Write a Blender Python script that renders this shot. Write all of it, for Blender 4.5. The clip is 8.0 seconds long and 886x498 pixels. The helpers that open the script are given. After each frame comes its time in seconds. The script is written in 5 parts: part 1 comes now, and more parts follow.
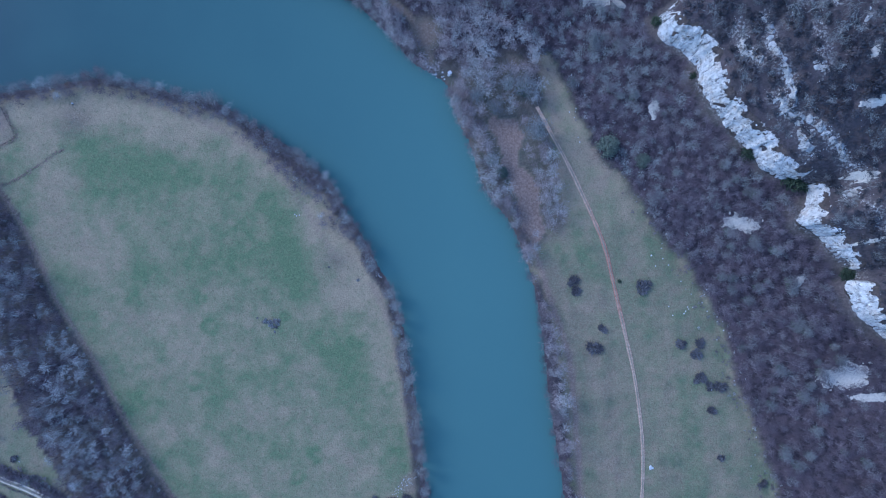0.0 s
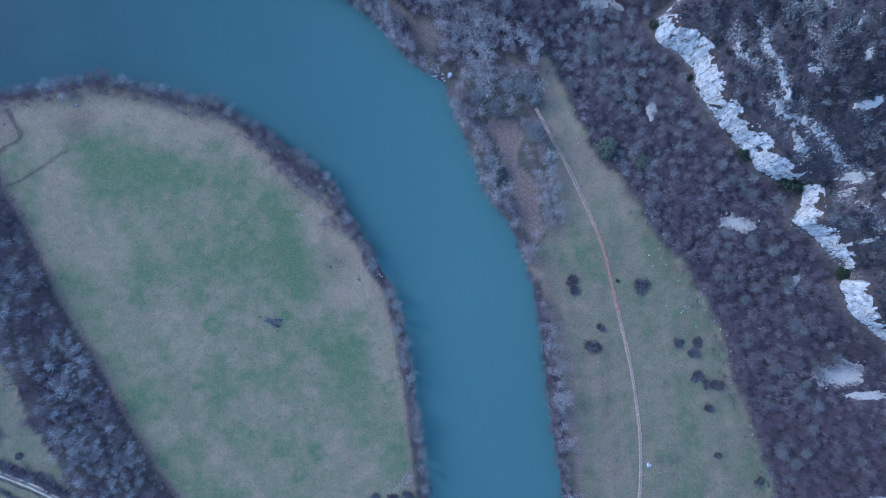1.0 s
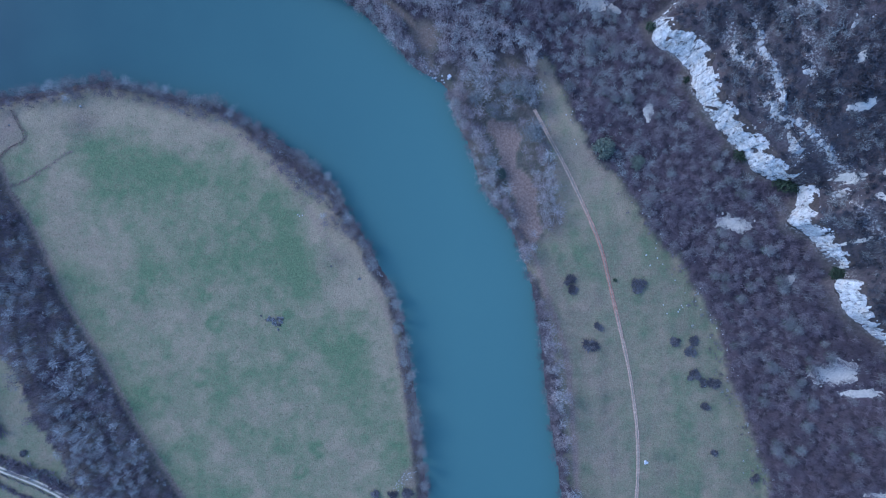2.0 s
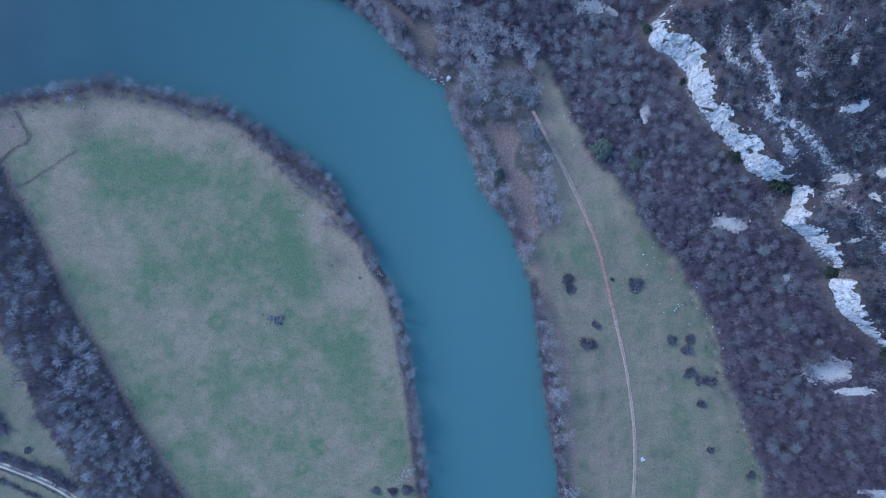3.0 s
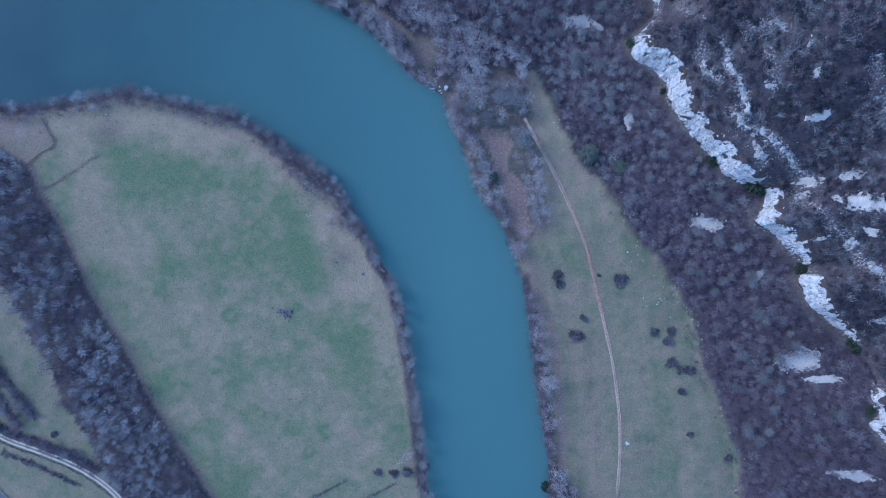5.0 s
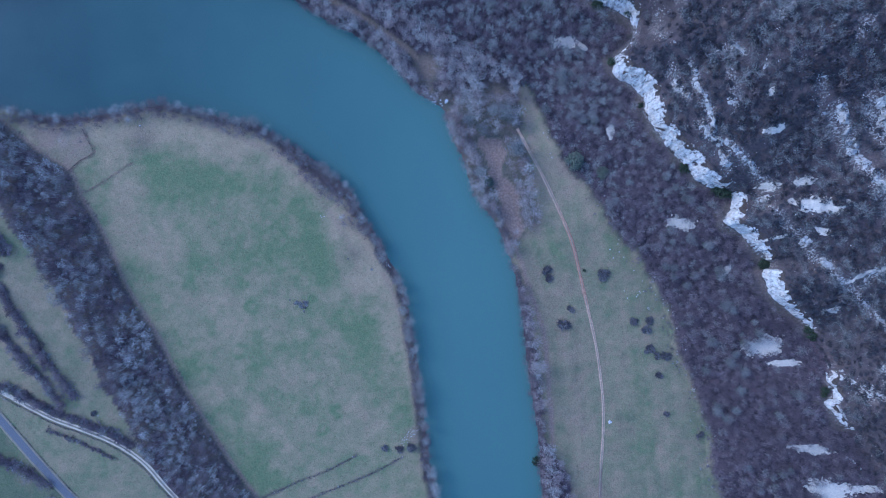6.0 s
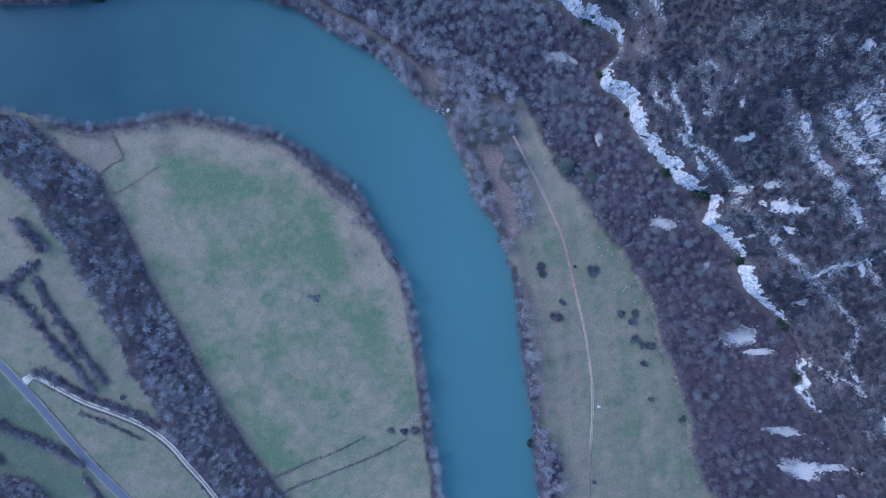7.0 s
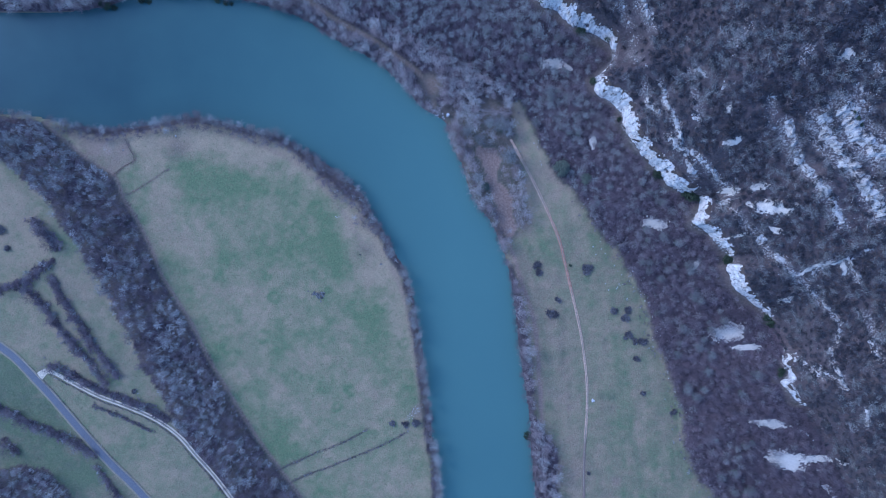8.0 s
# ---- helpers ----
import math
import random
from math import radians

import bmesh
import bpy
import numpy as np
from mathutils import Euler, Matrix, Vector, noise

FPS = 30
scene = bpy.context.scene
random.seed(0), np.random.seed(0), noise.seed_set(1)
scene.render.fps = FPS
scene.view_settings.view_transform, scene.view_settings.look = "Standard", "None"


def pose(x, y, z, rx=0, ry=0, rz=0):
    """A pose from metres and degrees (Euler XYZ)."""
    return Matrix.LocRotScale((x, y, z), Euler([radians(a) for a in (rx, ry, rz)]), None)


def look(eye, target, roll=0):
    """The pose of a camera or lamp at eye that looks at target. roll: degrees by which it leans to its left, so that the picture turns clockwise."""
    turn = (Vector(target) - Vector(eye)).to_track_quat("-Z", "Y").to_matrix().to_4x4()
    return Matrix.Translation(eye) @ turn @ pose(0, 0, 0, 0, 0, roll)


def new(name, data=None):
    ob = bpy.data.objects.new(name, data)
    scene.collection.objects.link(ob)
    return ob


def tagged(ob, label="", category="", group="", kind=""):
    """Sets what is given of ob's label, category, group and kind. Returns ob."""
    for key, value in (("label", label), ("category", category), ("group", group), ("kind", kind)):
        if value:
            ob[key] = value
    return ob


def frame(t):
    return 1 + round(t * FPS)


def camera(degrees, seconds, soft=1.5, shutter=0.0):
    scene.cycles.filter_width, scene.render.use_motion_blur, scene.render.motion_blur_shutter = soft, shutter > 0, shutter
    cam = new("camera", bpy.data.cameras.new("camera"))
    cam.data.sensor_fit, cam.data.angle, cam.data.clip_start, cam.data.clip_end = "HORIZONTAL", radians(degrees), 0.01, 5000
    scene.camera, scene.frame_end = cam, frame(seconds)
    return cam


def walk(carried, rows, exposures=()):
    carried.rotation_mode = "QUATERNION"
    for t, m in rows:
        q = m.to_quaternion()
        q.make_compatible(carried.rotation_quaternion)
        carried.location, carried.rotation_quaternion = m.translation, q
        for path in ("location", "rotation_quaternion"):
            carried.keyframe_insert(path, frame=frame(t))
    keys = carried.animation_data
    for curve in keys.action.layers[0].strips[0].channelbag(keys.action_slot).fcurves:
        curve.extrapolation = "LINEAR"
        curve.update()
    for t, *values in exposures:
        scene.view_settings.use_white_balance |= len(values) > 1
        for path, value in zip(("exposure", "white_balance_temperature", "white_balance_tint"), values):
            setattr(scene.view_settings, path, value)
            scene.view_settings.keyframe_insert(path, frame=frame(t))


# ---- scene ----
cam = camera(80.0, 8.0, soft=1.0)
# seconds; x, y, height; small turns about x, y and the vertical
ROWS = [
    (0.0, -0.26, -0.06, 282.19, -0.026, -0.002, -0.011),
    (0.5, -0.39, -0.12, 283.70, -0.029, -0.021, -0.002),
    (1.0, -0.28, -0.31, 285.33, 0.000, 0.000, 0.000),
    (1.5, -0.13, -0.51, 286.93, 0.029, 0.011, 0.007),
    (3.0, 0.54, -0.46, 292.00, -0.042, 0.042, 0.024),
    (3.5, 0.75, -0.52, 293.55, -0.043, 0.053, 0.014),
    (4.0, 0.84, -0.80, 295.15, -0.012, 0.039, 0.010),
    (4.2, 1.00, -0.90, 295.85, -0.012, 0.049, 0.010),
    (4.5, 1.36, -1.13, 298.60, -0.013, 0.069, 0.020),
    (4.8, 1.87, -1.41, 306.20, -0.025, 0.099, 0.030),
    (5.3, 2.51, -2.08, 322.70, -0.037, 0.133, 0.040),
    (5.5, 2.57, -2.28, 329.45, -0.031, 0.149, 0.040),
    (6.0, 2.18, -2.89, 346.11, -0.079, 0.176, 0.030),
    (6.5, 1.83, -4.62, 361.11, 0.088, 0.250, 0.060),
    (7.0, 2.30, -6.29, 374.77, 0.193, 0.355, 0.130),
    (7.5, 2.64, -6.78, 384.36, 0.182, 0.375, 0.140),
    (8.0, 2.64, -7.18, 388.70, 0.251, 0.389, 0.160),
]
walk(cam, [(t, pose(x, y, z, rx, ry, rz)) for t, x, y, z, rx, ry, rz in ROWS], [(0.0, 1.215, 5045, 14), (4.2, 1.23, 5035, 15), (8.0, 1.295, 5010, 19)])

# ---- light ----
SUN_UP, SUN_ROUND = 28.0, -62.0  # degrees above the horizon; compass turn from +y
world = bpy.data.worlds.new("dusk_sky")
scene.world = world
world.use_nodes = True
wn, wl = world.node_tree.nodes, world.node_tree.links
sky = wn.new("ShaderNodeTexSky")
sky.sky_type, sky.sun_disc = "NISHITA", False
sky.sun_elevation, sky.sun_rotation = radians(SUN_UP), radians(SUN_ROUND)
sky.dust_density, sky.ozone_density = 0.6, 3.0
wl.new(sky.outputs[0], wn["Background"].inputs[0])
wn["Background"].inputs[1].default_value = 0.1185

sun_lamp = new("sun", bpy.data.lights.new("sun", "SUN"))
sun_lamp.data.energy, sun_lamp.data.angle, sun_lamp.data.color = 0.57, radians(21), (1.0, 0.96, 0.92)
away = Vector((math.sin(radians(SUN_ROUND)), math.cos(radians(SUN_ROUND)), math.tan(radians(SUN_UP))))
sun_lamp.matrix_world = look((0, 0, 600), Vector((0, 0, 600)) - away)


# ---- materials ----
def material(name, roughness=0.9, specular=0.2):
    m = bpy.data.materials.new(name)
    m.use_nodes = True
    b = m.node_tree.nodes["Principled BSDF"]
    b.inputs["Roughness"].default_value = roughness
    b.inputs["Specular IOR Level"].default_value = specular
    return m, m.node_tree.nodes, m.node_tree.links, b


def put(links, socket, value):
    if isinstance(value, bpy.types.NodeSocket):
        links.new(value, socket)
    elif isinstance(value, tuple) and len(value) == 3:
        socket.default_value = (*value, 1.0)
    else:
        socket.default_value = value


def blend(nodes, links, fac, a, b, mode="MIX"):
    n = nodes.new("ShaderNodeMix")
    n.data_type, n.blend_type = "RGBA", mode
    put(links, n.inputs[0], fac)
    put(links, n.inputs[6], a)
    put(links, n.inputs[7], b)
    return n.outputs[2]


def calc(nodes, links, op, a, b=0.0, clamp=False):
    n = nodes.new("ShaderNodeMath")
    n.operation, n.use_clamp = op, clamp
    put(links, n.inputs[0], a)
    put(links, n.inputs[1], b)
    return n.outputs[0]


def place(nodes, links):
    return nodes.new("ShaderNodeNewGeometry").outputs["Position"]


def grain(nodes, links, size, detail=4.0, rough=0.6, low=0.35, high=0.65, coord=None):
    """Noise with features of about size metres, stretched to 0..1."""
    n = nodes.new("ShaderNodeTexNoise")
    n.inputs["Scale"].default_value = 1.0 / size
    n.inputs["Detail"].default_value, n.inputs["Roughness"].default_value = detail, rough
    links.new(coord or place(nodes, links), n.inputs["Vector"])
    r = nodes.new("ShaderNodeMapRange")
    r.inputs[1].default_value, r.inputs[2].default_value = low, high
    links.new(n.outputs[0], r.inputs[0])
    return r.outputs[0]


def relief(nodes, links, bsdf, height, strength, distance):
    n = nodes.new("ShaderNodeBump")
    n.inputs["Strength"].default_value, n.inputs["Distance"].default_value = strength, distance
    links.new(height, n.inputs["Height"])
    links.new(n.outputs[0], bsdf.inputs["Normal"])


def ground_material():
    m, n, l, b = material("meadow_and_litter", 0.95, 0.1)
    zones = n.new("ShaderNodeAttribute")
    zones.attribute_name = "zones"
    more = n.new("ShaderNodeAttribute")
    more.attribute_name = "more_zones"
    z, q = n.new("ShaderNodeSeparateColor"), n.new("ShaderNodeSeparateColor")
    l.new(zones.outputs["Color"], z.inputs[0])
    l.new(more.outputs["Color"], q.inputs[0])
    green, earth, litter = z.outputs[0], z.outputs[1], z.outputs[2]
    pale, heath, stone = q.outputs[0], q.outputs[1], q.outputs[2]
    tuft, patch, wide = grain(n, l, 1.3, 6, 0.75), grain(n, l, 6, 6, 0.65), grain(n, l, 30, 3, 0.55)
    dry = blend(n, l, tuft, (0.345, 0.270, 0.172), (0.482, 0.378, 0.244))
    dry = blend(n, l, calc(n, l, "MULTIPLY", patch, 0.45), dry, (0.412, 0.332, 0.215))
    dry = blend(n, l, calc(n, l, "MULTIPLY", grain(n, l, 14, 5, 0.6, 0.45, 0.72), 0.28), dry, (0.205, 0.165, 0.118))
    dry = blend(n, l, calc(n, l, "MULTIPLY", pale, 0.75), dry, (0.474, 0.368, 0.240))
    lush = blend(n, l, tuft, (0.146, 0.200, 0.098), (0.216, 0.276, 0.142))
    sway = calc(n, l, "ADD", green, calc(n, l, "MULTIPLY", calc(n, l, "SUBTRACT", patch, 0.5), 0.46))
    sway = calc(n, l, "ADD", sway, calc(n, l, "MULTIPLY", calc(n, l, "SUBTRACT", tuft, 0.5), 0.32), True)
    col = blend(n, l, sway, dry, lush)
    tussock = calc(n, l, "MULTIPLY", grain(n, l, 1.9, 6, 0.75, 0.55, 0.65), 0.46)
    col = blend(n, l, tussock, col, (0.125, 0.142, 0.080))
    soil = blend(n, l, tuft, (0.245, 0.165, 0.132), (0.420, 0.300, 0.240))
    col = blend(n, l, earth, col, soil)
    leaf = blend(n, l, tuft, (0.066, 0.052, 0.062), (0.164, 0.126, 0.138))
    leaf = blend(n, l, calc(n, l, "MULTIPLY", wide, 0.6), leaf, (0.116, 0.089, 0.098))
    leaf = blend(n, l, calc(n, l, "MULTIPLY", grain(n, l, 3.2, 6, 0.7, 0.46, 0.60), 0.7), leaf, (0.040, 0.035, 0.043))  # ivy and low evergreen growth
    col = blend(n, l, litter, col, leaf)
    moor = blend(n, l, tuft, (0.044, 0.042, 0.047), (0.124, 0.108, 0.107))
    moor = blend(n, l, calc(n, l, "MULTIPLY", patch, 0.6), moor, (0.086, 0.077, 0.079))
    moor = blend(n, l, calc(n, l, "MULTIPLY", grain(n, l, 9, 5, 0.65, 0.54, 0.66), 0.75), moor, (0.170, 0.126, 0.104))
    col = blend(n, l, heath, col, moor)
    fleck = n.new("ShaderNodeMapRange")
    fleck.inputs[3].default_value, fleck.inputs[4].default_value = 0.82, 1.15
    l.new(grain(n, l, 0.7, 6, 0.8, 0.36, 0.64), fleck.inputs[0])
    col = blend(n, l, 1.0, col, fleck.outputs[0], "MULTIPLY")
    speck = calc(n, l, "MULTIPLY", stone, grain(n, l, 1.0, 5, 0.75, 0.48, 0.62), True)
    col = blend(n, l, speck, col, (0.56, 0.54, 0.50))
    l.new(col, b.inputs["Base Color"])
    relief(n, l, b, grain(n, l, 0.9, 6, 0.75, 0.2, 0.8), 0.7, 0.35)
    return m


def water_material():
    m, n, l, b = material("river_water", 0.12, 0.5)
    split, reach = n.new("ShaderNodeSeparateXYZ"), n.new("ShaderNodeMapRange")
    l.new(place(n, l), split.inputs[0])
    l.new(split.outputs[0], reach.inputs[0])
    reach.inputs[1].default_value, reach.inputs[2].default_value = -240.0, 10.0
    deep = blend(n, l, reach.outputs[0], (0.042, 0.094, 0.100), (0.113, 0.227, 0.205))  # darker towards the western reach
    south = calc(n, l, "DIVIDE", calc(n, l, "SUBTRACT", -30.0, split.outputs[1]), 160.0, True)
    deep = blend(n, l, calc(n, l, "MULTIPLY", south, 0.2), deep, (0.050, 0.120, 0.125))  # lens vignetting put into the colour: darker again southwards
    deep = blend(n, l, calc(n, l, "MULTIPLY", grain(n, l, 50, 3, 0.5), 0.12), deep, (0.130, 0.255, 0.215))
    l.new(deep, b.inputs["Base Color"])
    b.inputs["IOR"].default_value = 1.33
    relief(n, l, b, grain(n, l, 2.5, 3, 0.5, 0.2, 0.8), 0.05, 0.05)
    return m


def plain_material(name, dark, light, size, roughness=0.9, bump=0.3, depth=0.05, specular=0.2):
    m, n, l, b = material(name, roughness, specular)
    tone = blend(n, l, grain(n, l, size, 6, 0.7), dark, light)
    tone = blend(n, l, calc(n, l, "MULTIPLY", grain(n, l, size * 9, 3), 0.35), tone, dark)
    l.new(tone, b.inputs["Base Color"])
    relief(n, l, b, grain(n, l, size * 0.5, 5, 0.7, 0.2, 0.8), bump, depth)
    return m


def limestone_material(name, growth, pale=1.0):
    """Pale rock with cream and grey stains, and dark cracks that run down the face; growth: moss and soil in its hollows."""
    m, n, l, b = material(name, 0.9, 0.2)
    squash = n.new("ShaderNodeMapping")
    squash.inputs["Scale"].default_value = (1.0, 1.0, 0.14)
    l.new(place(n, l), squash.inputs["Vector"])
    down = squash.outputs[0]
    grey = blend(n, l, grain(n, l, 2.2, 6, 0.7, 0.38, 0.60), tuple(pale * k for k in (0.60, 0.595, 0.575)), tuple(pale * k for k in (0.90, 0.89, 0.865)))
    grey = blend(n, l, calc(n, l, "MULTIPLY", grain(n, l, 6, 4, 0.6, 0.50, 0.66), 0.5), grey, (0.72, 0.60, 0.48))
    broken = grain(n, l, 5, 4, 0.6, 0.34, 0.54)
    crack = calc(n, l, "MULTIPLY", grain(n, l, 1.7, 7, 0.85, 0.54, 0.57, down), broken)
    grey = blend(n, l, crack, grey, (0.060, 0.058, 0.064))
    chips = calc(n, l, "MULTIPLY", grain(n, l, 1.1, 7, 0.8, 0.56, 0.60), broken)
    grey = blend(n, l, calc(n, l, "MULTIPLY", chips, 0.45), grey, (0.13, 0.125, 0.12))
    lichen = grain(n, l, 4.5, 6, 0.7, 0.58, 0.66)
    grey = blend(n, l, calc(n, l, "MULTIPLY", lichen, 0.35), grey, (0.22, 0.22, 0.20))
    hollow = grain(n, l, 3.0, 8, 0.8, 0.545, 0.585)
    grey = blend(n, l, calc(n, l, "MULTIPLY", hollow, growth), grey, (0.105, 0.095, 0.088))
    l.new(grey, b.inputs["Base Color"])
    relief(n, l, b, grain(n, l, 1.1, 8, 0.75, 0.2, 0.8, down), 0.9, 0.7)
    return m


def twig_material(name, colours, per_object):
    """Bare twigs: dull violet-brown to pale lichen grey, from plant to plant."""
    m, n, l, b = material(name, 0.9, 0.1)
    if per_object:
        pick = n.new("ShaderNodeObjectInfo").outputs["Random"]
        limb = None
    else:
        a, s = n.new("ShaderNodeAttribute"), n.new("ShaderNodeSeparateColor")
        a.attribute_name = "tone"
        l.new(a.outputs["Color"], s.inputs[0])
        pick, limb = s.outputs[0], s.outputs[1]
    ramp = n.new("ShaderNodeValToRGB")
    while len(ramp.color_ramp.elements) < len(colours):
        ramp.color_ramp.elements.new(0.5)
    for e, (at, c) in zip(ramp.color_ramp.elements, colours):
        e.position, e.color = at, (*c, 1.0)
    l.new(pick, ramp.inputs[0])
    tone = blend(n, l, calc(n, l, "MULTIPLY", grain(n, l, 1.4, 3), 0.5), ramp.outputs[0], (0.130, 0.108, 0.110) if colours is not GREENS else (0.065, 0.095, 0.055))
    if limb is not None:
        tone = blend(n, l, calc(n, l, "MULTIPLY", limb, 0.25), tone, (0.20, 0.185, 0.180))
    l.new(tone, b.inputs["Base Color"])
    return m


WINTER = [(0.0, (0.090, 0.071, 0.083)), (0.30, (0.176, 0.142, 0.161)), (0.52, (0.272, 0.225, 0.245)), (0.70, (0.285, 0.254, 0.254)), (0.80, (0.315, 0.335, 0.310)), (0.90, (0.43, 0.45, 0.42)), (1.0, (0.62, 0.62, 0.59))]
HILLTOP = [(0.0, (0.045, 0.051, 0.064)), (0.30, (0.086, 0.092, 0.106)), (0.48, (0.146, 0.143, 0.156)), (0.60, (0.175, 0.140, 0.135)), (0.72, (0.210, 0.205, 0.205)), (0.82, (0.310, 0.330, 0.310)), (0.92, (0.43, 0.45, 0.42)), (1.0, (0.62, 0.62, 0.59))]
BANKSIDE = [(0.0, (0.220, 0.175, 0.175)), (0.4, (0.320, 0.300, 0.275)), (0.7, (0.40, 0.42, 0.385)), (1.0, (0.55, 0.57, 0.53))]
RIVERSIDE = [(0.0, (0.190, 0.148, 0.150)), (0.35, (0.370, 0.300, 0.290)), (0.65, (0.540, 0.465, 0.440)), (0.8, (0.56, 0.54, 0.50)), (1.0, (0.72, 0.71, 0.66))]
GREENS = [(0.0, (0.040, 0.056, 0.040)), (0.5, (0.060, 0.080, 0.054)), (1.0, (0.090, 0.115, 0.072))]
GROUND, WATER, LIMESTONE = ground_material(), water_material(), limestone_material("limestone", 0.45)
OUTCROP_STONE = limestone_material("weathered_limestone", 0.9, 0.72)
ASPHALT = plain_material("worn_asphalt", (0.150, 0.156, 0.168), (0.225, 0.232, 0.246), 0.7)
GRAVEL_WHITE = plain_material("limestone_gravel", (0.56, 0.475, 0.345), (0.88, 0.765, 0.570), 0.7, bump=0.5)
BROW_TURF = plain_material("brow_turf", (0.055, 0.048, 0.046), (0.150, 0.118, 0.102), 0.9, bump=0.6, depth=0.2)
SCREE_STONE = plain_material("pale_scree", (0.52, 0.475, 0.405), (0.80, 0.735, 0.635), 0.9, bump=0.6, depth=0.2)
def rut_material():
    """Trodden earth, pale where it is dry and red where it is cut deep."""
    m, n, l, b = material("rutted_red_earth", 0.95, 0.1)
    tan = blend(n, l, grain(n, l, 1.2, 5, 0.7), (0.40, 0.265, 0.185), (0.66, 0.475, 0.345))
    red = blend(n, l, grain(n, l, 1.2, 5, 0.7), (0.34, 0.160, 0.105), (0.56, 0.310, 0.220))
    split = n.new("ShaderNodeSeparateXYZ")
    l.new(place(n, l), split.inputs[0])
    near = calc(n, l, "ABSOLUTE", calc(n, l, "ADD", split.outputs[1], 10.0))
    cut = calc(n, l, "SUBTRACT", 1.5, calc(n, l, "DIVIDE", near, 26.0), True)  # the red cutting lies midway
    dull = calc(n, l, "DIVIDE", calc(n, l, "SUBTRACT", -138.0, split.outputs[1]), 8.0, True)  # overgrown in the south
    tone = blend(n, l, cut, tan, red)
    tone = blend(n, l, calc(n, l, "MULTIPLY", dull, 0.8), tone, (0.20, 0.155, 0.13))
    l.new(tone, b.inputs["Base Color"])
    relief(n, l, b, grain(n, l, 0.5, 5, 0.7, 0.2, 0.8), 0.4, 0.05)
    return m


RUT_EARTH = rut_material()
VERGE = plain_material("verge_grass", (0.24, 0.215, 0.15), (0.42, 0.36, 0.27), 0.8)
BARK = plain_material("grey_bark", (0.20, 0.185, 0.17), (0.40, 0.385, 0.36), 0.5)
TWIGS = twig_material("bare_twigs", [(0.0, (0.098, 0.085, 0.092)), (1.0, (0.225, 0.208, 0.212))], True)
DARK_BARK = plain_material("dark_bark", (0.09, 0.08, 0.078), (0.20, 0.185, 0.175), 0.5)
DARK_TWIGS = twig_material("dark_twigs", [(0.0, (0.105, 0.098, 0.104)), (1.0, (0.270, 0.265, 0.262))], True)
BANK_TWIGS = twig_material("bankside_twigs", BANKSIDE, True)
RIVER_TWIGS = twig_material("riverside_twigs", RIVERSIDE, False)
SCRUB_TWIGS = twig_material("hilltop_twigs", HILLTOP, False)
WOOD_TWIGS = twig_material("woodland_twigs", WINTER, False)
PALE_BARK = plain_material("pale_lichen_bark", (0.40, 0.395, 0.375), (0.66, 0.65, 0.62), 0.4)
PALE_TWIGS = twig_material("pale_twigs", [(0.0, (0.270, 0.258, 0.252)), (1.0, (0.460, 0.450, 0.430))], True)
LICHEN_TWIGS = twig_material("lichen_twigs", [(0.0, (0.220, 0.222, 0.216)), (1.0, (0.400, 0.408, 0.385))], True)
IVY_LEAVES = twig_material("ivy_and_lichen_twigs", [(0.0, (0.105, 0.145, 0.100)), (1.0, (0.170, 0.215, 0.150))], True)
LEAVES = twig_material("evergreen_leaves", GREENS, True)
DULL_LEAVES = twig_material("dull_evergreen_leaves", [(0.0, (0.150, 0.190, 0.145)), (1.0, (0.210, 0.260, 0.190))], True)
WHITE_STONE = plain_material("white_boulder", (0.55, 0.54, 0.52), (0.82, 0.81, 0.78), 0.4, bump=0.6)
WHITE_PAINT = plain_material("white_painted_metal", (0.70, 0.71, 0.72), (0.84, 0.84, 0.84), 0.8, 0.5)
BRAMBLE = plain_material("russet_bramble", (0.28, 0.180, 0.150), (0.48, 0.340, 0.290), 0.5)
FENCE_WOOD = plain_material("weathered_post_wood", (0.10, 0.085, 0.07), (0.20, 0.17, 0.14), 0.3)

# ---- plan: lines on the ground, in metres ----
LEFT_BANK = [
    (-328.7, 92), (-307.6, 92.1), (-286.6, 87.5), (-269.7, 84.6), (-244.5, 82.1), (-223.5, 84.6), (-202.6, 88.4),
    (-181.6, 90.5), (-160.6, 87.2), (-139.7, 81.8), (-120.8, 77.6), (-107.4, 69.6), (-93.9, 61.4), (-76.6, 49.4),
    (-60.1, 34.5), (-51.8, 19.4), (-42.8, 5.1), (-35.1, -9.4), (-27.8, -21.4), (-22.9, -38.1), (-19.6, -55.2),
    (-16.5, -72.1), (-13.5, -92.8), (-11.3, -113.6), (-9.6, -130.2), (-7.1, -146.7), (-3.7, -163.3), (-1.6, -188.6),
]
RIGHT_BANK = [
    (-329.2, 169.3), (-303.9, 168.8), (-274.4, 170.1), (-247.1, 174.3), (-236.6, 178.5), (-203, 181.8), (-161.1, 179.3),
    (-144.3, 177.6), (-123.3, 171.7), (-105.3, 165.4), (-88.5, 155), (-71.8, 144.5), (-55, 136.2), (-38.3, 123.7),
    (-25.8, 111.1), (-15.3, 99), (-4, 92.4), (2.2, 87), (4.3, 78.2), (8.1, 68.2), (14.4, 55.7),
    (18.6, 41.2), (22.8, 31.2), (28.6, 23.3), (37, 12.1), (43.6, -4.5), (47.8, -17), (52, -38.2),
    (54.1, -54.8), (56.3, -75.5), (59.2, -96.2), (61.7, -112.8), (64.3, -129.4), (64.7, -146), (66.8, -166.7),
    (68.9, -188.2),
]
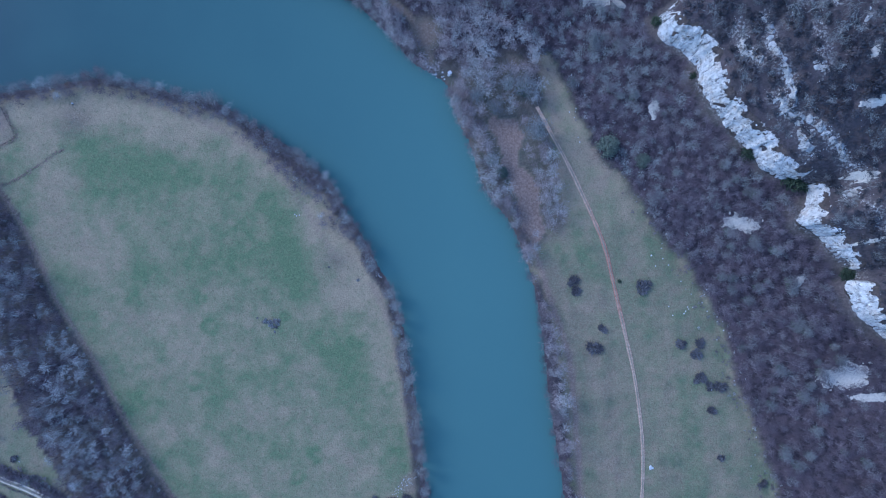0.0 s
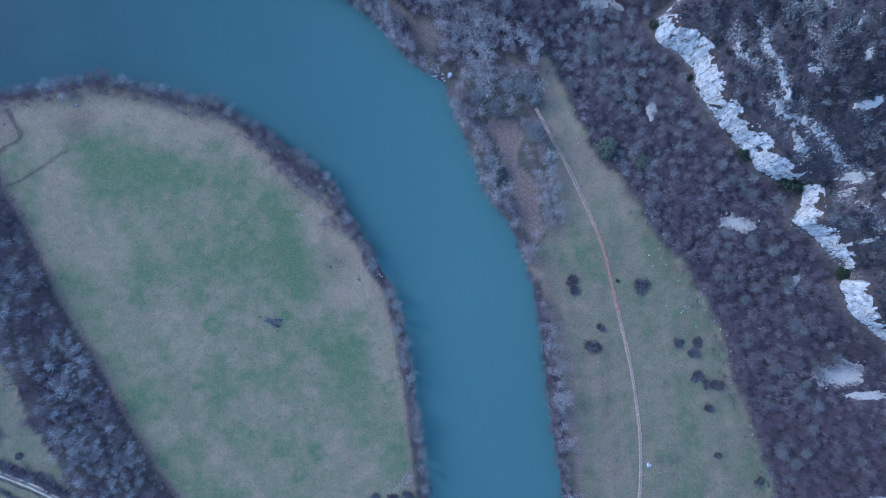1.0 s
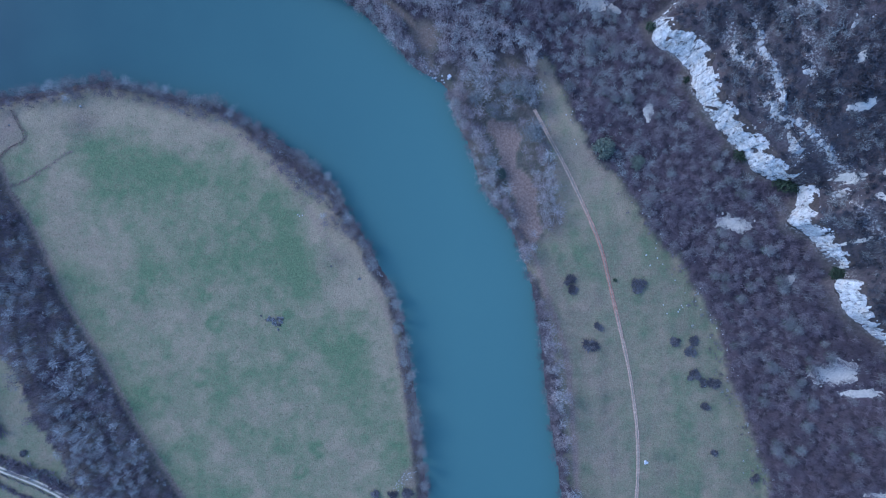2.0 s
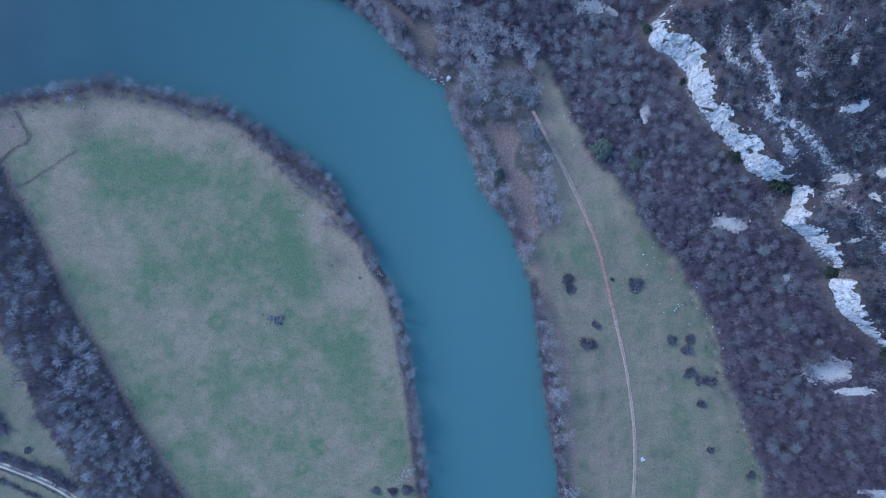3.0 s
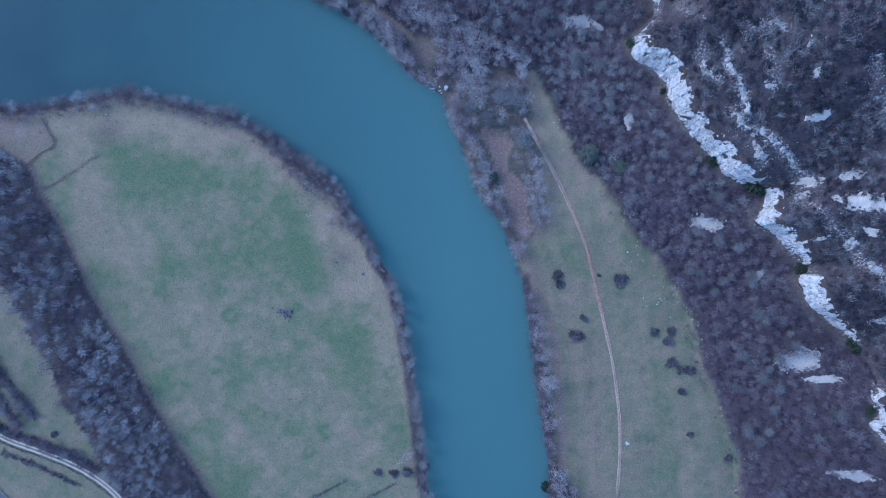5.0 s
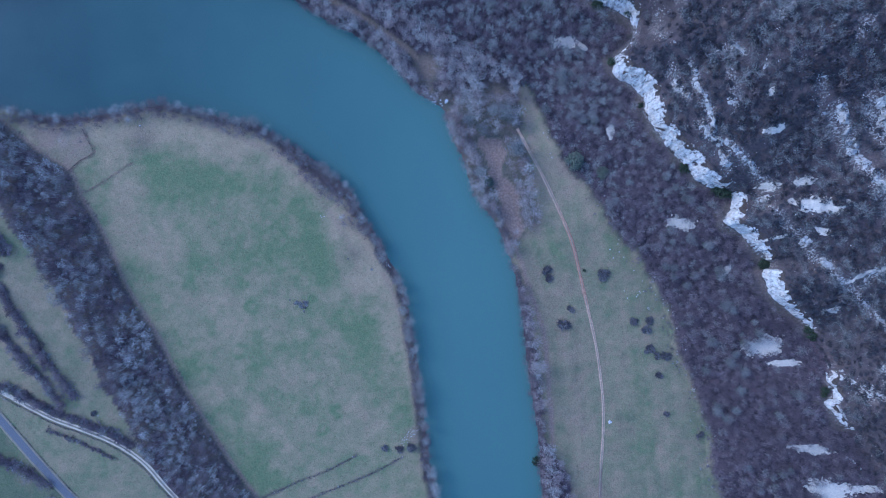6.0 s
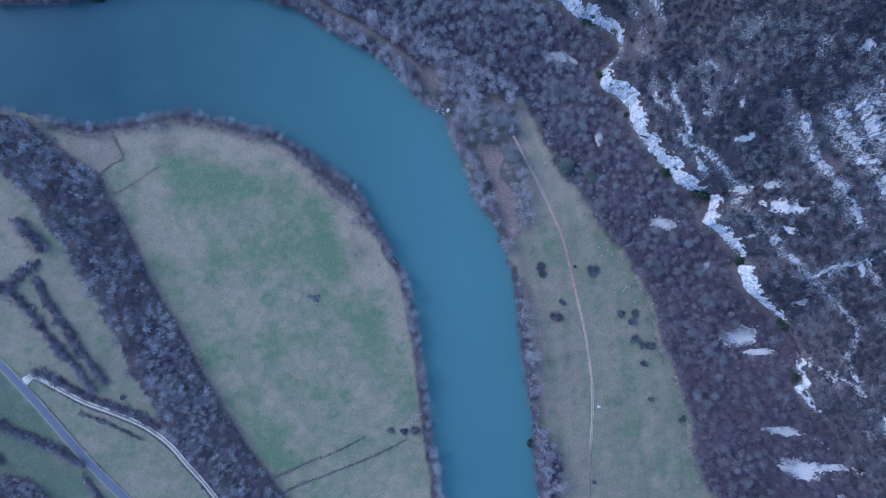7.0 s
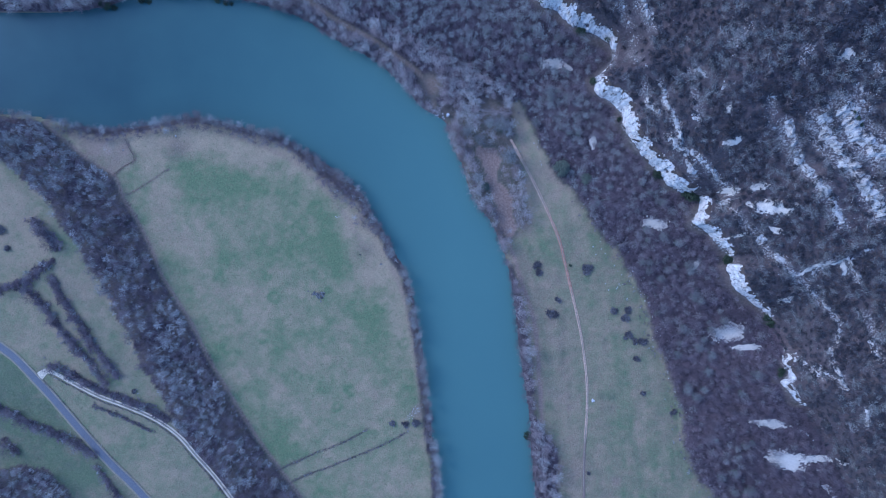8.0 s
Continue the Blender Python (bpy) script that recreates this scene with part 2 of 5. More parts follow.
FOREST_EDGE = [
    (-34.7, 150), (6.2, 129.6), (47, 105.9), (67.4, 90.8), (71.5, 76.6), (77.6, 64.3), (93.9, 48.1),
    (103.3, 19.6), (112.3, 11.5), (122.4, -4.8), (134.6, -25.1), (142.8, -41.3), (147.6, -61.6), (151.7, -73.7),
    (159, -85.9), (163.5, -106.1), (169.1, -122.3), (171.2, -142.5), (176.1, -158.7), (186.2, -172.8), (199.5, -186.9),
]
CLIFF_FOOT = [
    (44.5, 207.6), (56.1, 178), (65.9, 162.1), (77.5, 157.5), (85.2, 149.7), (94.1, 145.1), (102.6, 140),
    (110.3, 137.3), (114.2, 132.3), (115.7, 126.5), (114.2, 121.8), (109.6, 116.8), (104.8, 111.6), (103.4, 107.5),
    (105.2, 101.5), (110.3, 96.9), (117, 92.6), (121.1, 87.8), (121.7, 82.1), (122.3, 77.6), (126.3, 70.7),
    (131.7, 63.9), (136.5, 57.9), (142.8, 51.4), (147.9, 46), (153, 39.4), (160.1, 34.9), (167, 32.5),
    (173.5, 29.5), (175.2, 24.6), (172.2, 18), (169.3, 12.6), (174.6, 9.2), (181.6, 5.3), (184.9, -0.4),
    (189.6, -5.2), (193.6, -9.5), (195, -13), (193.5, -17.4), (195.2, -24.7), (200.3, -33.2), (208.5, -39.6),
    (216, -45.5), (222, -54.6), (227, -66), (230, -75.5), (226.8, -80.6), (229.6, -85.1), (229.8, -90),
    (225.6, -93.9), (230.6, -100.7), (234.3, -105.2), (239.6, -110.5), (247, -122), (256, -138.8), (267.5, -161.7),
    (278.9, -184.6),
]
# along y: how high the cliff stands and how far its brow lies back from its foot
CLIFF_Y = (-115, -70, -52, -40, -33, -25, -16, -11, -5, 5, 12, 17, 23, 30, 36, 45, 56, 66, 80, 90, 100, 107, 113, 128, 136, 150, 200)
CLIFF_H = (4.5, 4.5, 3, 8, 11, 12.5, 12.5, 8, 10, 12.5, 14, 14, 9, 8, 14.5, 15.5, 15.5, 15.5, 15.5, 15.5, 15.5, 13, 2.6, 2.4, 9, 12, 14)
CLIFF_W = (0.6, 0.6, 0.5, 0.6, 0.9, 1.3, 1.2, 0.6, 0.6, 0.6, 0.7, 0.7, 0.5, 0.6, 0.9, 1.5, 1.6, 0.7, 2.3, 1.7, 3.0, 2, 0.8, 0.8, 2, 3, 3)
FAR = 4500.0


def soft_line(points, step=4.0):
    """A smooth curve through the points, as an array with a point about every step metres."""
    p = np.array(points, float)
    p = np.vstack([2 * p[0] - p[1], p, 2 * p[-1] - p[-2]])
    out = []
    for a, b, c, d in zip(p[:-3], p[1:-2], p[2:-1], p[3:]):
        count = min(max(2, int(np.linalg.norm(c - b) / step)), 40)
        t = np.linspace(0, 1, count, endpoint=False)[:, None]
        out.append(0.5 * (2 * b + (c - a) * t + (2 * a - 5 * b + 4 * c - d) * t**2 + (3 * b - a - 3 * c + d) * t**3))
    return np.vstack([*out, p[-2:-1]])


def beside(x, y, line):
    """Distance of the points from a line of points: above zero on the left of its way."""
    best, side = np.full(x.shape, 1e18), np.ones(x.shape)
    for (ax, ay), (bx, by) in zip(line[:-1], line[1:]):
        dx, dy = bx - ax, by - ay
        t = np.clip(((x - ax) * dx + (y - ay) * dy) / (dx * dx + dy * dy + 1e-9), 0, 1)
        ex, ey = x - ax - t * dx, y - ay - t * dy
        d = ex * ex + ey * ey
        near = d < best
        best = np.where(near, d, best)
        side = np.where(near, np.where(dx * ey - dy * ex >= 0, 1.0, -1.0), side)
    return np.sqrt(best) * side


def within(x, y, outline):
    """Which points lie inside a closed outline."""
    inside = np.zeros(x.shape, bool)
    p = np.array(outline, float)
    for (ax, ay), (bx, by) in zip(p, np.roll(p, -1, 0)):
        if ay != by:
            inside ^= ((ay > y) != (by > y)) & (x < (bx - ax) * (y - ay) / (by - ay) + ax)
    return inside


def lattice(i, j, seed):
    n = (i.astype(np.int64) * 374761393 + j.astype(np.int64) * 668265263 + seed * 974711) & 0xFFFFFFFF
    n = ((n ^ (n >> 13)) * 1274126177) & 0xFFFFFFFF
    return ((n ^ (n >> 16)) & 0xFFFFFF) / float(0xFFFFFF)


def waves(x, y, size, seed=1, octaves=3):
    """Smooth noise, about -1 to 1."""
    total, gain, norm = 0.0, 1.0, 0.0
    for o in range(octaves):
        u, v = x / size * 2**o, y / size * 2**o
        i, j = np.floor(u), np.floor(v)
        fu, fv = u - i, v - j
        fu, fv = fu * fu * (3 - 2 * fu), fv * fv * (3 - 2 * fv)
        a, b, c, d = (lattice(i + p, j + q, seed + o) for p, q in ((0, 0), (1, 0), (0, 1), (1, 1)))
        total = total + gain * ((a + (b - a) * fu) * (1 - fv) + (c + (d - c) * fu) * fv)
        norm, gain = norm + gain, gain * 0.5
    return 2 * total / norm - 1


def blocks(x, y, size, seed):
    """Broken blocks: a random height for each cell, and how near its crack is (0 at the crack)."""
    u, v = x / size, y / size
    i, j = np.floor(u), np.floor(v)
    first, second, level = np.full(x.shape, 9.0), np.full(x.shape, 9.0), np.zeros(x.shape)
    for p in (-1, 0, 1):
        for q in (-1, 0, 1):
            cu, cv = i + p + lattice(i + p, j + q, seed), j + q + lattice(i + p, j + q, seed + 5)
            d = np.hypot(u - cu, v - cv)
            near = d < first
            second = np.where(near, first, np.minimum(second, d))
            level = np.where(near, lattice(i + p, j + q, seed + 9), level)
            first = np.where(near, d, first)
    return level, np.clip((second - first) * 4, 0, 1)


def ease(t):
    t = np.clip(t, 0, 1)
    return t * t * (3 - 2 * t)


left_line = np.vstack([[-FAR, LEFT_BANK[0][1]], soft_line(LEFT_BANK), [LEFT_BANK[-1][0], -FAR]])
right_line = np.vstack([[-FAR, RIGHT_BANK[0][1]], soft_line(RIGHT_BANK), [RIGHT_BANK[-1][0], -FAR]])
edge_line = np.vstack([[-FAR, 700], [-300, 300], soft_line(FOREST_EDGE, 8), [FOREST_EDGE[-1][0] + 60, -FAR]])
foot_line = np.vstack([[-FAR, 1300], [-200, 520], soft_line(CLIFF_FOOT, 4), [CLIFF_FOOT[-1][0] + 60, -FAR]])


def lie(x, y):
    """How far the points lie inside the river, right of it, beyond the wood's edge and above the cliff's foot."""
    left, right = beside(x, y, left_line), beside(x, y, right_line)
    return np.minimum(left, -right), right, beside(x, y, edge_line), beside(x, y, foot_line)


def terrain(x, y, known=None):
    inside, right, e, c = known or lie(x, y)
    out = np.maximum(-inside, 0)
    west = ((x + 290) * 240 + (y - 70) * 140) / 278.0  # below zero south-west of the wood's middle
    low = 0.25 + 2.25 * ease(out / 6) + np.where(right < 0, 6.5 * ease((20 - west) / 60), 0)
    low = low + 0.25 * waves(x, y, 30, 3) * ease(out / 20)
    r = np.maximum(right, 0)
    meadow = 0.25 + 2.25 * ease(r / 6) + 5.5 * ease(r / (r + np.abs(e) + 1e-3)) + 0.3 * waves(x, y, 25, 4) * ease(r / 20)
    foot = 28 + 8 * ease((-40 - y) / 50)
    rough = waves(x, y, 22, 7, 4)
    hill = 8 + (foot - 8) * e / (np.abs(e) + np.abs(c) + 1e-3) + 1.6 * rough * ease(e / 12)
    up = np.maximum(c, 0)
    rise, depth = np.interp(y, CLIFF_Y, CLIFF_H), np.interp(y, CLIFF_Y, CLIFF_W)
    top = foot + rise * ease((c - 0.5 * depth - 0.6) / (0.5 * depth + 0.9)) + (18 - 8 * ease((30 - y) / 80) - rise) * ease((c - depth - 3) / 12) + 45 * (1 - np.exp(-up / 50)) + 0.26 * np.clip(up - 28, 0, 70) + 1.6 * rough + 1.5 * waves(x, y, 9, 8) * ease(up / 15)
    z = np.where(right < 0, low, np.where(c > -0.5, top, np.where(e > 0, hill, meadow)))
    return np.where(inside > 0, -0.15 - 2.6 * ease(inside / 9), z)

# ---- areas of the plan ----
WEST_WOOD = [
    (-325.3, 91), (-294, 86.9), (-275.2, 70.8), (-256.4, 56.3), (-241.8, 48), (-235.4, 31.5), (-225, 15),
    (-214.5, -5.7), (-206.1, -26.3), (-195.6, -42.8), (-183.1, -63.4), (-170.6, -88.1), (-158.1, -108.6), (-145.6, -129.2),
    (-128.9, -153.8), (-107.4, -182.4), (-95.7, -200.8), (-145.2, -201.1), (-156, -188.9), (-166, -174.5), (-180.6, -154),
    (-191, -137.6), (-197.3, -123.2), (-203.6, -108.8), (-218.2, -92.4), (-228.7, -67.7), (-239.1, -51.2), (-247.5, -34.7),
    (-258, -18.2), (-266.4, -1.7), (-276.9, 10.7), (-287.4, 27.2), (-300, 39.6), (-312.5, 52.1), (-333.4, 64.5),
    (-350.2, 76.9), (-350.3, 93.5),
]
SOUTH_WOOD = [
    (-335.8, -167.2), (-319.4, -165.1), (-303, -160.9), (-282.4, -166.9), (-270.1, -177), (-261.8, -195.3), (-335.6, -195.7),
]
MEADOW = [
    (48.1, 99.8), (50.7, 88.4), (52.9, 79.3), (53.8, 71.7), (55.4, 64.7), (58.2, 54.3), (59.2, 45.7),
    (57.3, 35.1), (62.6, 27.4), (63.6, 16.6), (59.7, 12), (53.6, 4.2), (47.5, -0.4), (43.5, -7.8),
    (50.5, -17.3), (55.9, -33.7), (60, -54.1), (63.4, -78.7), (65.9, -103.3), (67.1, -123.7), (74.5, -139.2),
    (84.8, -152.2), (85.6, -164.5), (82.8, -172.7), (88.1, -195.1), (207.2, -194.4), (187.6, -174.1), (177.4, -159.9),
    (172.5, -143.6), (170.5, -123.2), (164.7, -106.9), (160.2, -86.5), (152.9, -74.2), (148.8, -62), (143.9, -41.6),
    (135.7, -25.2), (123.4, -4.8), (113.1, 7.5), (103.5, 17.9), (97.5, 27.1), (94, 34.7), (82.5, 47),
    (77.2, 54), (72, 62.2), (68.9, 71.4), (65.9, 79), (61.9, 88.2), (58.8, 95.8), (53.3, 102.5),
]
CLEARING = [
    (24.3, 70.5), (36, 69.1), (40.7, 60.9), (39.4, 49.2), (47.8, 35.1), (52.6, 19.8), (52.1, 4.3), (46.1, -0.4),
    (42.6, 8.8), (40.3, 16.7), (36.5, 30.1), (31.4, 44.6), (26.7, 58.8),
]
# trees between the clearing and the meadow
COPSE = [
    (47.8, 42), (49.6, 30), (52, 19.3), (56.6, 9.5), (62, 11.8), (62.4, 27.1), (58.4, 38), (57, 44),
]
YARD = [
    (-280.5, 80.6), (-263.7, 74.8), (-232.9, 74.5), (-226.9, 59.1), (-242.7, 48.2), (-257.4, 58.6), (-270, 71.1),
]
NORTH_TRAIL = [
    (-130.4, 195.2), (-101.3, 176.5), (-76.4, 159.9), (-55.7, 149.2), (-35, 135.1), (-19.3, 123.6), (-11.8, 111.2),
    (-6, 98.8),
]
ROAD = [
    (-382.5, -30.7), (-345.2, -57.2), (-320.4, -76.3), (-308, -85.7), (-291.4, -102.8), (-274.9, -121), (-258.4, -139.7),
    (-237.8, -161.6), (-217.2, -181.8), (-184.3, -219.4), (-155.5, -253.8),
]
GRAVEL = [
    (-291.8, -99.2), (-287.7, -95.5), (-282.8, -94.7), (-267.1, -102.8), (-248.6, -112.1), (-232.2, -118.1), (-215.7, -124.6),
    (-201.3, -132.7), (-189, -142.8), (-178.7, -155), (-166.3, -169.1), (-154, -185), (-139.6, -205.2),
]
DIRT_TRACK = [
    (48.8, 74.1), (55.8, 60.9), (63.7, 46.5), (70.3, 33.4), (78.5, 15.3), (84.7, -0.7), (88.8, -17.2),
    (94.6, -41.8), (99.2, -62.3), (102.5, -82.8), (104.6, -103.3), (104.6, -123.8), (103.4, -144.3), (102.6, -164.8),
    (102.7, -186.1), (101.5, -205.8),
]
BANK_TRAIL = [
    (47.5, -0.4), (51.5, -9.8), (55.9, -25.3), (61.5, -40.9), (66.2, -56.4), (68.6, -75.1), (70.2, -93.8),
    (71.5, -112.5), (72.5, -131.2),
]
# x, y, half width, half height, turn in degrees
SCREE = [
    (203.3, 19.4, 9.4, 4, -12), (195, 33.4, 4.2, 2.2, 20), (183, 31.5, 3.4, 2.2, -30), (197.3, -63, 9.4, 4.7, 14), (206.4, -72.2, 7.9, 1.8, 8), (77.2, 124.7, 6.5, 3.2, 5), (86, 121.8, 4.4, 1.2, -45),
    (223.1, -123.4, 8.6, 2.5, -4), (216.6, -122.9, 5.8, 1.4, 0), (235, -148.4, 10.8, 5.8, -12), (248.8, -145.3, 9.4, 2.2, 5), (147.3, 12.2, 7.2, 3.2, -10), (174.9, -16.4, 3.6, 1.9, 50), (175.8, 60.2, 4.7, 2.2, 12),
] + [
    (207.3, 6.4, 4.6, 1.4, -25), (170.8, 77.2, 1.8, 2.9, 10), (236.5, -13.3, 5.4, 1.6, 25), (243, -18.5, 1.4, 5.8, 25), (226.5, -18, 4.6, 1.4, 45), (222.2, -38.6, 3.2, 2.2, 20), (221, 101.5, 4.3, 3.2, 30),
    (104.8, 70.1, 1.6, 3.6, 10), (191, 3.5, 3.6, 1.0, 22),
]
RUBBLE = [
    (-25.2, -127.8), (-23.2, -126.1), (-21.5, -124.1), (-19.9, -123.2), (-18.2, -122.4), (-16.6, -121.2), (-22.4, -128.2),
    (-19.5, -125.3), (-24, -129.4), (-20.7, -131.1), (-26.5, -129.5), (-17.4, -123.6), (-34.7, -14.7), (-35.1, -13),
    (-33.9, -15.9),
]
HUT = (3.4, 92.6)
# broad ivy-clad trees: x, y, radius
IVY = [
    (41, 82.5, 6.2), (48.5, 60.6, 6.4), (66, 85.6, 3.8), (33.5, 84.5, 4.2), (74.6, 104.4, 4.4), (26, 73, 4.6), (17.5, 80, 4.4), (25, 46, 4.2),
]
# broad dark evergreens: x, y, radius
DARK_CROWNS = [
    (84.6, 53.2, 5.6), (101.6, 44.8, 3.8), (31, 40, 3),
]
# the sandy strip along the west bank, and old wheel marks in the field
STRAND = [
    (-38, -19), (-32.5, -30), (-27.7, -42.7), (-23.4, -58.1), (-19.9, -75.6), (-17.8, -93.1), (-16.1, -107.1), (-14.3, -119.4),
]
FIELD_LANE = [
    (-165, 79), (-147, 75), (-132, 69.5), (-113, 60), (-97, 48), (-82, 33), (-68, 13), (-58, -4),
]
FENCE = [
    (-233.7, 74.5), (-230.7, 68.2), (-226.9, 59.1), (-235.2, 54.1), (-242.7, 47.4),
]
DITCH = [
    (-235, 33.5), (-227.9, 35.9), (-216.4, 43.2), (-207.3, 49.3), (-201, 53),
]
FIELD_DITCHES = [
    [(-121.1, -167.5), (-104.6, -160.4), (-92.2, -154.6), (-75.6, -148.3), (-55, -137.9)],
    [(-117.7, -179.9), (-100.4, -171.5), (-83.8, -165.2), (-71.4, -160.2), (-54.9, -153.9), (-35.5, -144.8), (-25.2, -138.9)],
]
# label, breadth, line
HEDGES = [
    ("leafless grey-brown hedge between fields", 3.6, [(-296.6, 13.7), (-287.5, 5.6), (-278.4, -5.9)]),
    ("dark leafless hedge on a field bank", 2.8, [(-282, -26.4), (-271.6, -46.8), (-259.1, -64.3), (-250, -77.4), (-235.1, -96.9)]),
    ("dark leafless hedge on a field bank", 2.8, [(-302.5, -35.4), (-290.1, -45.2), (-278.9, -59.9), (-266.5, -74.6), (-252.8, -89.6), (-242.5, -103.1)]),
    ("dark leafless hedge on a field bank", 2.8, [(-285.3, -90.2), (-274.6, -92.6), (-258.9, -101.5), (-238.4, -110.8), (-217.8, -118.5), (-197.2, -129)]),
    ("dark leafless hedge on a field bank", 2.8, [(-323.1, -37.5), (-302.5, -30.5), (-292.3, -22.3), (-281.7, -14.9)]),
    ("leafless hedge beside the road", 2.8, [(-323.8, -119.5), (-299.1, -130.8), (-278.5, -139.6), (-262.1, -147.3), (-248.9, -155)]),
    ("leafless hedge beside the road", 2.0, [(-249.5, -161.5), (-241, -174), (-229, -189)]),
    ("leafless hedge beside the road", 2.8, [(-317.4, -143.9), (-311.3, -148.8), (-306.3, -154)]),
]
BANDS = []


def band(half, bias, *points):
    BANDS.append((soft_line(points, 3.0), half, bias))


band(2.5, 0.3, (135.2, 98.1), (137.9, 92.3), (138.9, 86), (142.8, 78.2), (147.4, 69.3), (148.7, 62.6), (151.1, 58.4))
band(2.3, 0.2, (151.1, 58.4), (158.2, 55.2), (164.8, 47.9), (173.1, 41), (181.1, 33.9))
band(3.6, -0.05, (127.4, 95.8), (129.1, 93.3), (132.2, 85.7), (136, 79.5))
band(3.2, 0.12, (143.4, 66.2), (148.1, 60.1), (151.5, 56))
band(4.2, -0.15, (151.5, 56), (155.1, 51.8), (159.5, 44.6), (162.7, 40.6))
band(4, 0.1, (121.9, 149), (128.1, 141.1), (133.1, 133.7))
band(3, -0.1, (111.4, 151.9), (116.3, 145.7), (121.9, 137.2))
band(5, -0.25, (181, 26), (189.9, 12), (199.6, 3.3))
band(3.6, 0.05, (199.6, 3.3), (208.4, -8.3), (216, -16.8), (227.2, -26.9))
band(2.4, 0.15, (228.5, -28), (235.3, -34.9), (243.3, -43.9), (248.3, -53.8), (246.8, -62.5), (243.7, -71.2), (246.3, -83.5), (249.2, -92.3))
band(2.4, 0.1, (230.0, -23.0), (232.3, -15.2), (237.6, -13.0), (242.8, -12.2), (247.4, -19.0), (250.9, -23.8))
band(3, -0.1, (243.1, -13.5), (247.7, -8.1), (251.5, -4.8))
band(4, 0.2, (199.7, 69.1), (206.5, 55.5), (214.9, 41.5), (221.7, 31.4), (229.8, 18.4), (235.1, 10.1))
band(6, 0.3, (214.7, 70.7), (222.4, 56.6), (231.3, 42.8), (239.4, 32.2), (245.6, 22.5), (251.3, 13.8))
band(7.5, 0.55, (222.6, 73.0), (231.3, 65.0), (239.4, 52.7), (248.9, 47.9))
band(4, 0, (230.3, 83.8), (234.4, 75.7))
band(6, -0.3, (168.9, 111.0), (172.5, 118.2), (175.7, 125.5))
band(6, -0.3, (199.5, 99.1), (202.2, 105.9))
band(2.2, 0.1, (142.6, 98.8), (146.5, 100.5), (150.3, 102.1), (154, 101.7), (157.4, 98.8))
band(1.7, 0.1, (229, -71.2), (226.8, -79.3), (228.1, -85.2))
band(1.7, 0.1, (227.1, -91.7), (231, -99.2), (236.2, -108.1))
band(9, -0.45, (230, -75.9), (235.9, -80), (240.7, -85.7))
band(4, 0, (239.5, -127.6), (244.1, -129), (247.7, -133.4))
band(4, 0.1, (253.9, -161.6), (258, -167), (263.8, -175.1))
band(2.6, 0.1, (260.1, -103.5), (262.6, -114.5))
band(4, -0.1, (264.4, -72.7), (263.4, -59.6), (258.8, -46.0))
band(4, -0.3, (205.7, -4.8), (198.7, 3), (192.5, 7.6))
band(5, -0.4, (125.1, 107.3), (123.3, 131.3))
band(6, -0.4, (191.2, 83.0), (194.1, 65.1))
band(5, -0.3, (240.6, 81.8), (233.8, 100.9))
band(1.8, 0.2, (224, -37.4), (220.4, -38.7))
band(5, -0.4, (157.8, 71), (155.1, 80.9), (152.1, 90.8))
band(4, -0.2, (170.7, 90.8), (165.8, 91.8))


def scree_share(x, y):
    """Above zero on the bare scree patches."""
    best = np.full(x.shape, -9.0)
    for cx, cy, a, b, turn in SCREE:
        k, s = math.cos(radians(turn)), math.sin(radians(turn))
        u, v = ((x - cx) * k + (y - cy) * s) / a, (-(x - cx) * s + (y - cy) * k) / b
        best = np.maximum(best, 1 - np.hypot(u, v))
    return best


def cliff_gone(y):
    """How far the cliff is broken off: wholly in the south, but for one more stretch of face."""
    return ease((-52 - y) / 10) - ease((-70 - y) / 8) * ease((y + 114) / 6)


def rock_share(x, y, c):
    """Above zero on the cliff and on the rock bands above it."""
    depth = np.interp(y, CLIFF_Y, CLIFF_W)
    best = 1.1 - np.abs(c - 0.5 * depth - 0.3) / (0.5 * depth + 1.2) - 4 * cliff_gone(y)
    for line, half, bias in BANDS:
        box = (x > line[:, 0].min() - 15) & (x < line[:, 0].max() + 15) & (y > line[:, 1].min() - 15) & (y < line[:, 1].max() + 15)
        if box.any():
            d = np.abs(beside(x[box], y[box], line))
            best[box] = np.maximum(best[box], 1 - d / half + bias)
    return best


# x, y, half width, half height, strength: lush patches above zero, straw-dry ones below
FIELD_PATCHES = [
    (-176.7, 50.3, 21.0, 9.8, 0.45), (-167.9, 36.3, 24.5, 12.2, 0.32), (-188.9, 38.1, 7.7, 14.0, 0.25), (-143.3, 39.8, 8.8, 6.3, 0.25), (-115.3, 41.6, 9.8, 10.5, 0.3), (-96.0, 17.1, 13.3, 13.3, 0.4), (-82.0, 6.6, 8.8, 15.7, 0.4),
    (-85.5, -10.9, 13.3, 9.1, 0.55), (-108.3, -3.9, 14.0, 5.2, 0.2), (-134.5, -12.7, 12.2, 8.8, 0.3), (-160.9, -16.2, 5.6, 12.2, 0.32), (-155.6, -28.5, 10.5, 4.2, 0.2), (-73.2, -23.2, 7.0, 7.0, 0.35), (-65.5, -45.9, 8.4, 8.4, 0.45),
    (-55.0, -55.4, 12.2, 6.3, 0.4), (-46.9, -66.9, 6.3, 14.0, 0.5), (-32.9, -47.6, 7.0, 6.3, 0.3), (-101.2, -46.0, 21.0, 5.6, 0.15), (-97.7, -65.2, 10.5, 6.3, 0.22),
]
